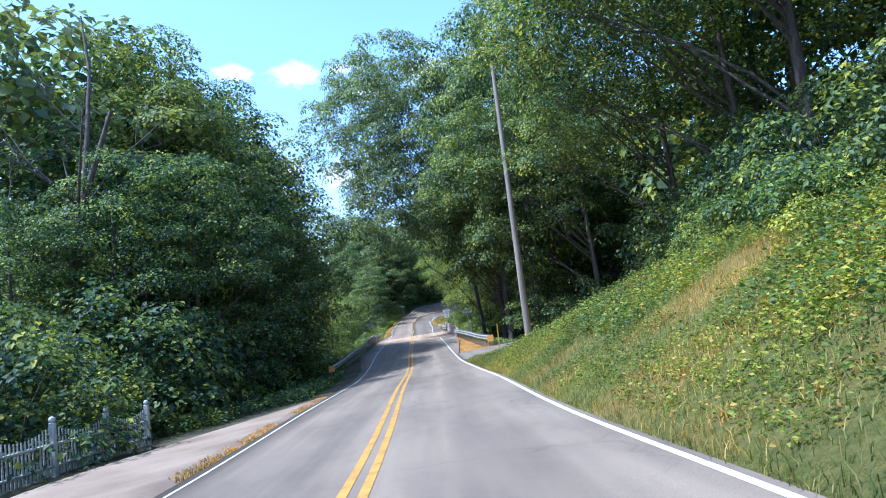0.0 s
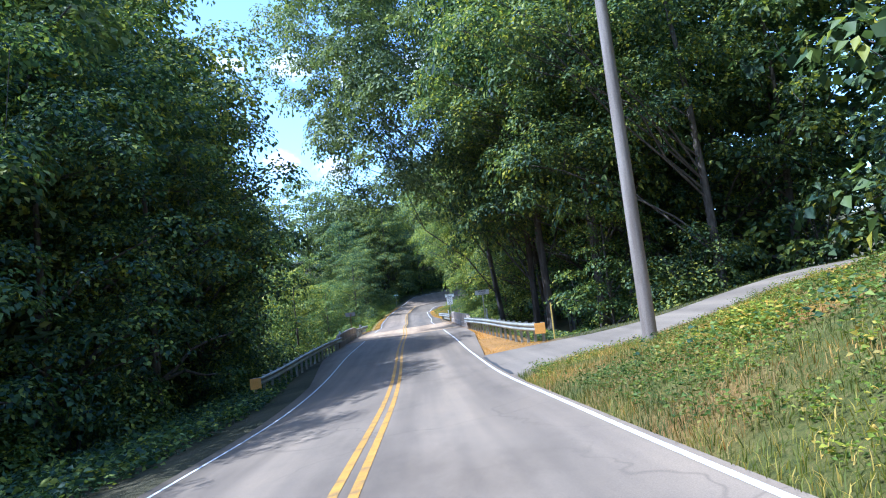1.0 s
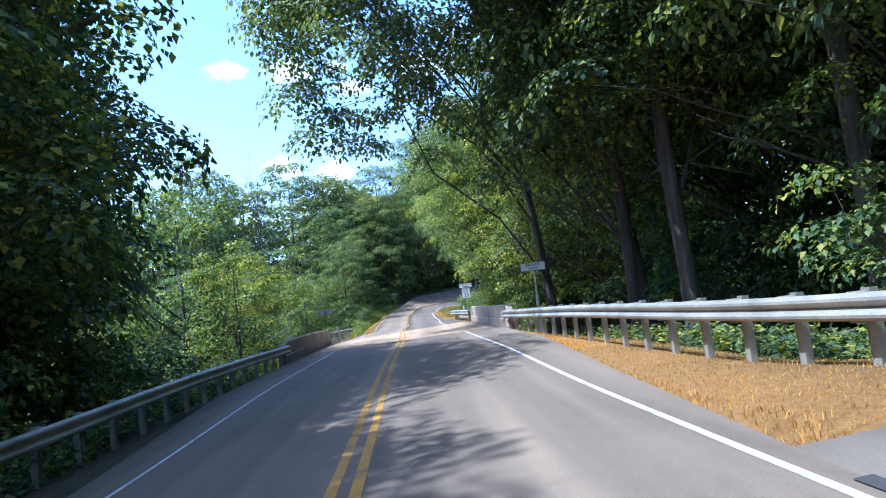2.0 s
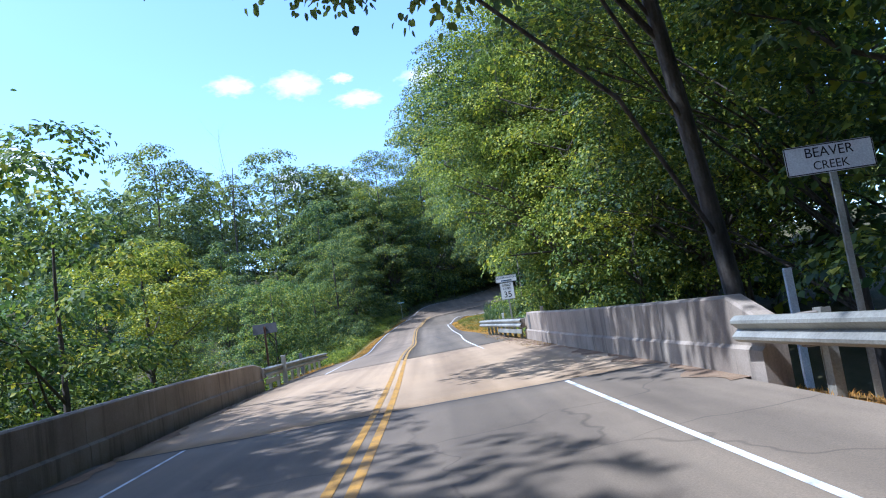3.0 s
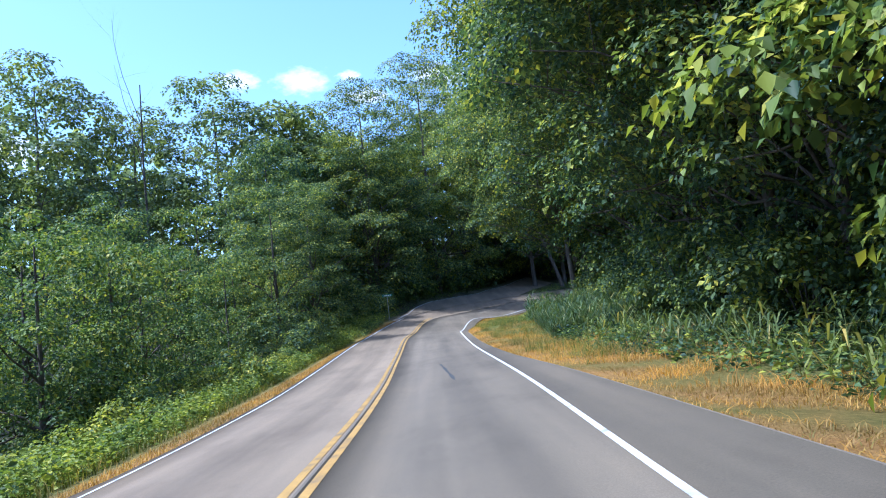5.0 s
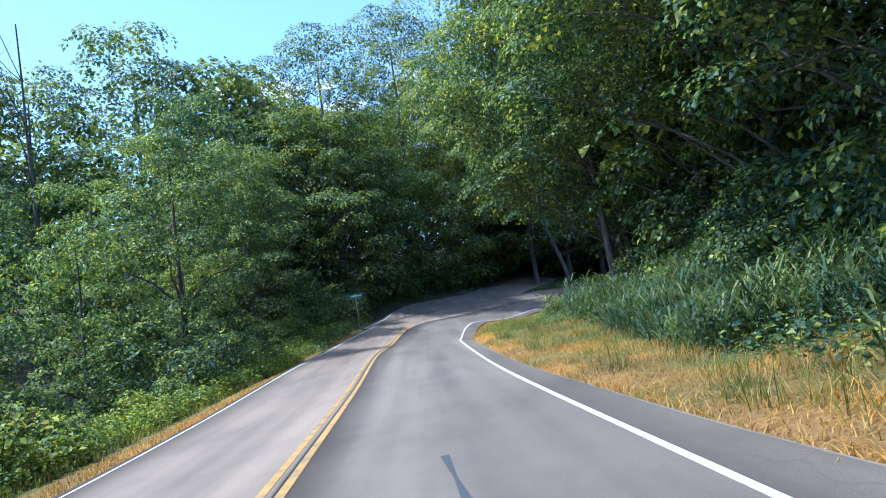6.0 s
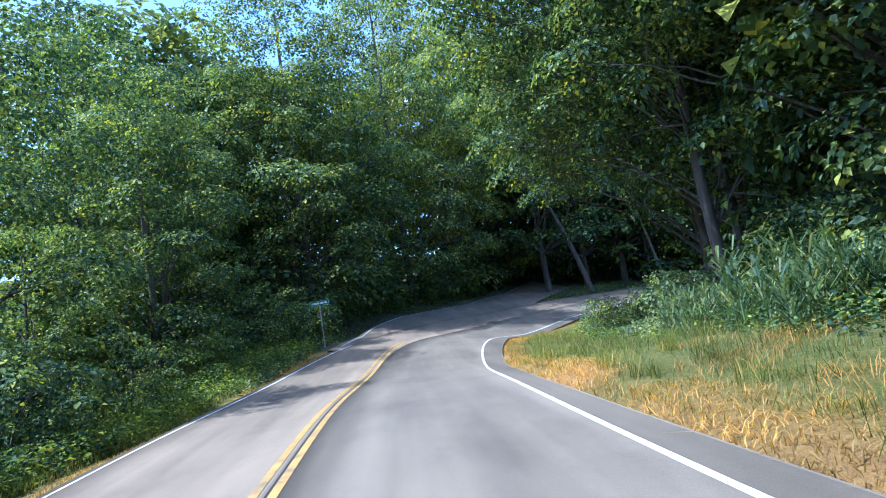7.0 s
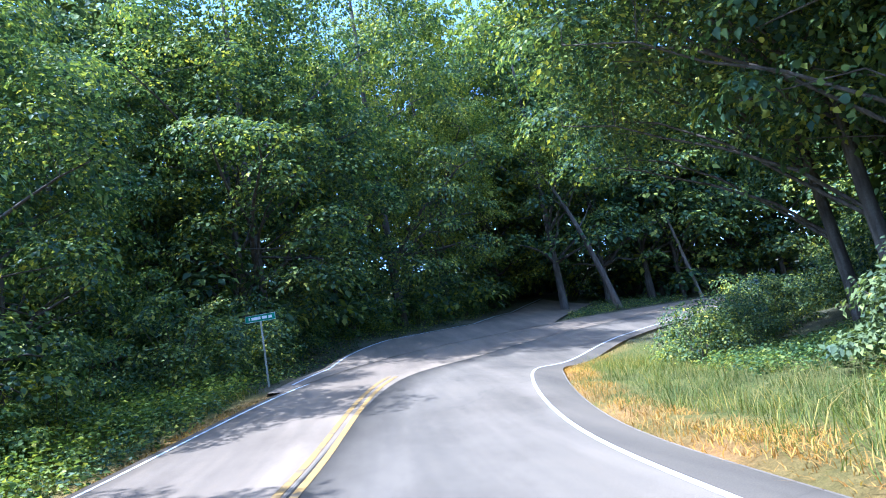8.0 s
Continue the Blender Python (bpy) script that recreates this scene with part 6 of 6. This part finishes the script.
px, py, pz, s, o = scatter(G, 3000, 121.5, 149, 1.6, 7.5, 1)
m = (o > np.interp(s, [115, 119, 122, 129, 139, 149], [2.6, 1.9, 2.2, 3.1, 3.8, 5.0])) & (patchy(px, py, 0.7, 5.0) > 0.38)
stuff("reeds", reed_arrays(G, px[m], py[m], pz[m], 0.85 + 0.85 * np.clip((o[m] - 2.0) / 2.5, 0, 1)), REED_LEAF, "tall green reeds with long arching leaves beside the verge", "reeds")
px, py, pz, s, o = scatter(G, 80, 104, 120, 2.6, 5.0, 1)
stuff("shaded_reeds", reed_arrays(G, px, py, pz, 1.15), REED_LEAF, "shorter reeds and seed heads in the shade", "reeds")
px, py, pz, s, o = scatter(G, 3000, 102, 150, 2.2, 8.5, 1)
m = o > np.interp(s, [102, 119, 129, 139, 150], [2.2, 2.0, 3.3, 4.0, 5.0])
stuff("verge_weeds", [weeds(G, px[m], py[m], pz[m], 0.5, 0.12, 7)], LEAF_OAK, "dark leafy weeds below the trees behind the verge", "weeds")
px, py, pz, s, o = scatter(G, 6000, 136, 175, 3.5, 10, 1)
m = patchy(px, py, 0.6, 6.0) > 0.4
stuff("bend_weeds", [weeds(G, px[m], py[m], pz[m], 0.35, 0.09, 7)], LEAF_BUSH, "leafy weeds inside the bend", "weeds")
# left verge past the bridge
px, py, pz, s, o = scatter(G, 11000, 97, 158, 0.02, 0.75, -1)
stuff("left_dry_grass", [blades(G, px, py, pz, 0.13, 0.007, 1.1)], GRASS_DRY, "narrow strip of dry grass along the road's edge", "grass")
px, py, pz, s, o = scatter(G, 9000, 96, 160, 1.3, 5.0, -1)
stuff("left_weeds", [weeds(G, px, py, pz, 0.6, 0.11, 7)], LEAF_LIGHT, "dense leafy yellow-green weeds sloping down from the road", "weeds")
px, py, pz, s, o = scatter(G, 14000, 96, 160, 1.1, 3.0, -1)
stuff("left_green_grass", [blades(G, px, py, pz, 0.3, 0.007, 0.7)], GRASS_GREEN, "tall green grass along the road's edge", "grass")
px, py, pz, s, o = scatter(G, 5000, 86.5, 100, 0.0, 1.2, -1)
stuff("left_rail_dry_grass", [blades(G, px, py, pz, 0.22, 0.006, 1.0)], GRASS_DRY, "tan dry grass below and behind the far guard rail", "grass")
px, py, pz, s, o = scatter(G, 6000, 86.5, 99, 0.5, 3.5, -1)
stuff("rail_weeds", [weeds(G, px[:2200], py[:2200], pz[:2200], 0.5, 0.13, 7)], LEAF_BUSH, "weeds behind the far guard rail", "weeds")
# left before the bridge: tufts at the apron, shaded undergrowth
px, py, pz, s, o = scatter(G, 5000, -2, 30, 0.0, 0.35, -1)
m = patchy(px, py, 0.9, 1.5) > 0.45
stuff("apron_tufts", [blades(G, px[m], py[m], pz[m] + 0.03, 0.09, 0.011, 0.9)], GRASS_DRY, "dry grass tufts between road and apron", "grass")
px, py, pz, s, o = scatter(G, 9000, 24, 71, 1.2, 9.0, -1)
m = ~((s < 30) & (o < 3))
stuff("shaded_undergrowth", [weeds(G, px[m], py[m], pz[m], 0.45, 0.14, 5)], LEAF_OAK, "dark undergrowth below the trees", "weeds")
px, py, pz, s, o = scatter(G, 7000, 52, 72, 2.6, 10, 1)
stuff("wood_floor_undergrowth", [weeds(G, px, py, pz, 0.45, 0.14, 5)], LEAF_OAK, "shaded undergrowth behind the guard rail", "weeds")
px, py, pz, s, o = scatter(G, 9000, 150, 205, 0.6, 14, -1, 1.4)
m = ~in_street(px, py)
stuff("outer_bend_undergrowth", [weeds(G, px[m], py[m], pz[m], 0.45, 0.11, 6)], LEAF_OAK, "dark undergrowth outside the bend", "weeds")


# ---- dirt and dead leaves washed against the kerbs and rails ----
DIRT = two_scale("dry_dirt_and_litter", (0.16, 0.1, 0.06), (0.24, 0.16, 0.095), (0.32, 0.23, 0.14), 1.5, 30, 0.95, bumpy=0.8, dist=0.03)


def dirt_strip(s0, s1, d0, d1, label):
    wav = lambda k: (lambda s: (d0 if k == 0 else d1) + (0.16 * np.sin(s * 1.9 + k) + 0.1 * np.sin(s * 5.3) if k == (0 if d0 > 0 else 1) else 0))
    ribbon("dirt_strip", s0, s1, wav(0), wav(1), 0.008, DIRT, label, "dirt", 0.0, 2, 0.25)


dirt_strip(82.5, 98.5, 4.2, 4.62, "tan dirt and dead leaves along the far guard rail")
dirt_strip(71.0, 82.0, 4.4, 4.62, "thin line of dirt at the parapet's foot")
dirt_strip(72.0, 86.0, -4.35, -4.2, "thin line of dirt at the parapet's foot")
LITTER = leaf_material("dead_leaf", (0.1, 0.06, 0.03), (0.19, 0.12, 0.06), (0.28, 0.2, 0.1), (0.36, 0.28, 0.16), 0.06, 0.8)
px = G.uniform(0, 1, 1500)
s = 82.5 + 16 * px
d = 4.62 - 0.75 * G.random(1500) ** 1.6
p = np.stack([on_road(a, b, 0.012) for a, b in zip(s, d)])
a = G.random(1500) * 2 * np.pi
stuff("dead_leaves", [leaf_arrays(G, p, np.c_[np.cos(a), np.sin(a), 0.15 * G.random(1500)], np.array([0, 0, 1.0]) + G.normal(0, 0.3, (1500, 3)), 0.025 + 0.03 * G.random(1500), 0.2)], LITTER, "dead tan leaves and straw below the rail", "dead leaves")


# ---- far woods that close the view ----
def far_woods():
    """Woods on the rises all round, too far to tell one tree from the next: clumps of large leaf masses."""
    rng = np.random.default_rng(99)
    arrays = []
    for _ in range(1500):
        a = rng.uniform(0, 2 * np.pi)
        r = rng.uniform(75, 150)
        x, y = r * np.sin(a) * 0.9, 80 + r * 1.25 * np.cos(a)
        _, dd = station(x, y)
        if abs(dd[0]) < 36:
            continue
        z = gz(x, y)
        top = rng.uniform(14, 24)
        n = 34
        v = rng.normal(0, 1, (n, 3))
        v /= np.linalg.norm(v, axis=1)[:, None]
        p = np.array([x, y, z + top * 0.55]) + v * [4.2, 4.2, top * 0.5] * (0.6 + 0.4 * rng.random((n, 1)))
        arrays.append(leaf_arrays(rng, p, v * [1, 1, 0.2] + rng.normal(0, 0.5, (n, 3)), v + [0, 0, 0.6], 1.7 * (0.6 + 0.8 * rng.random(n)), 0.4))
    stuff("far_woods", arrays, LEAF_GREY, "distant green woods on the rises round the valley", "woods")


far_woods()
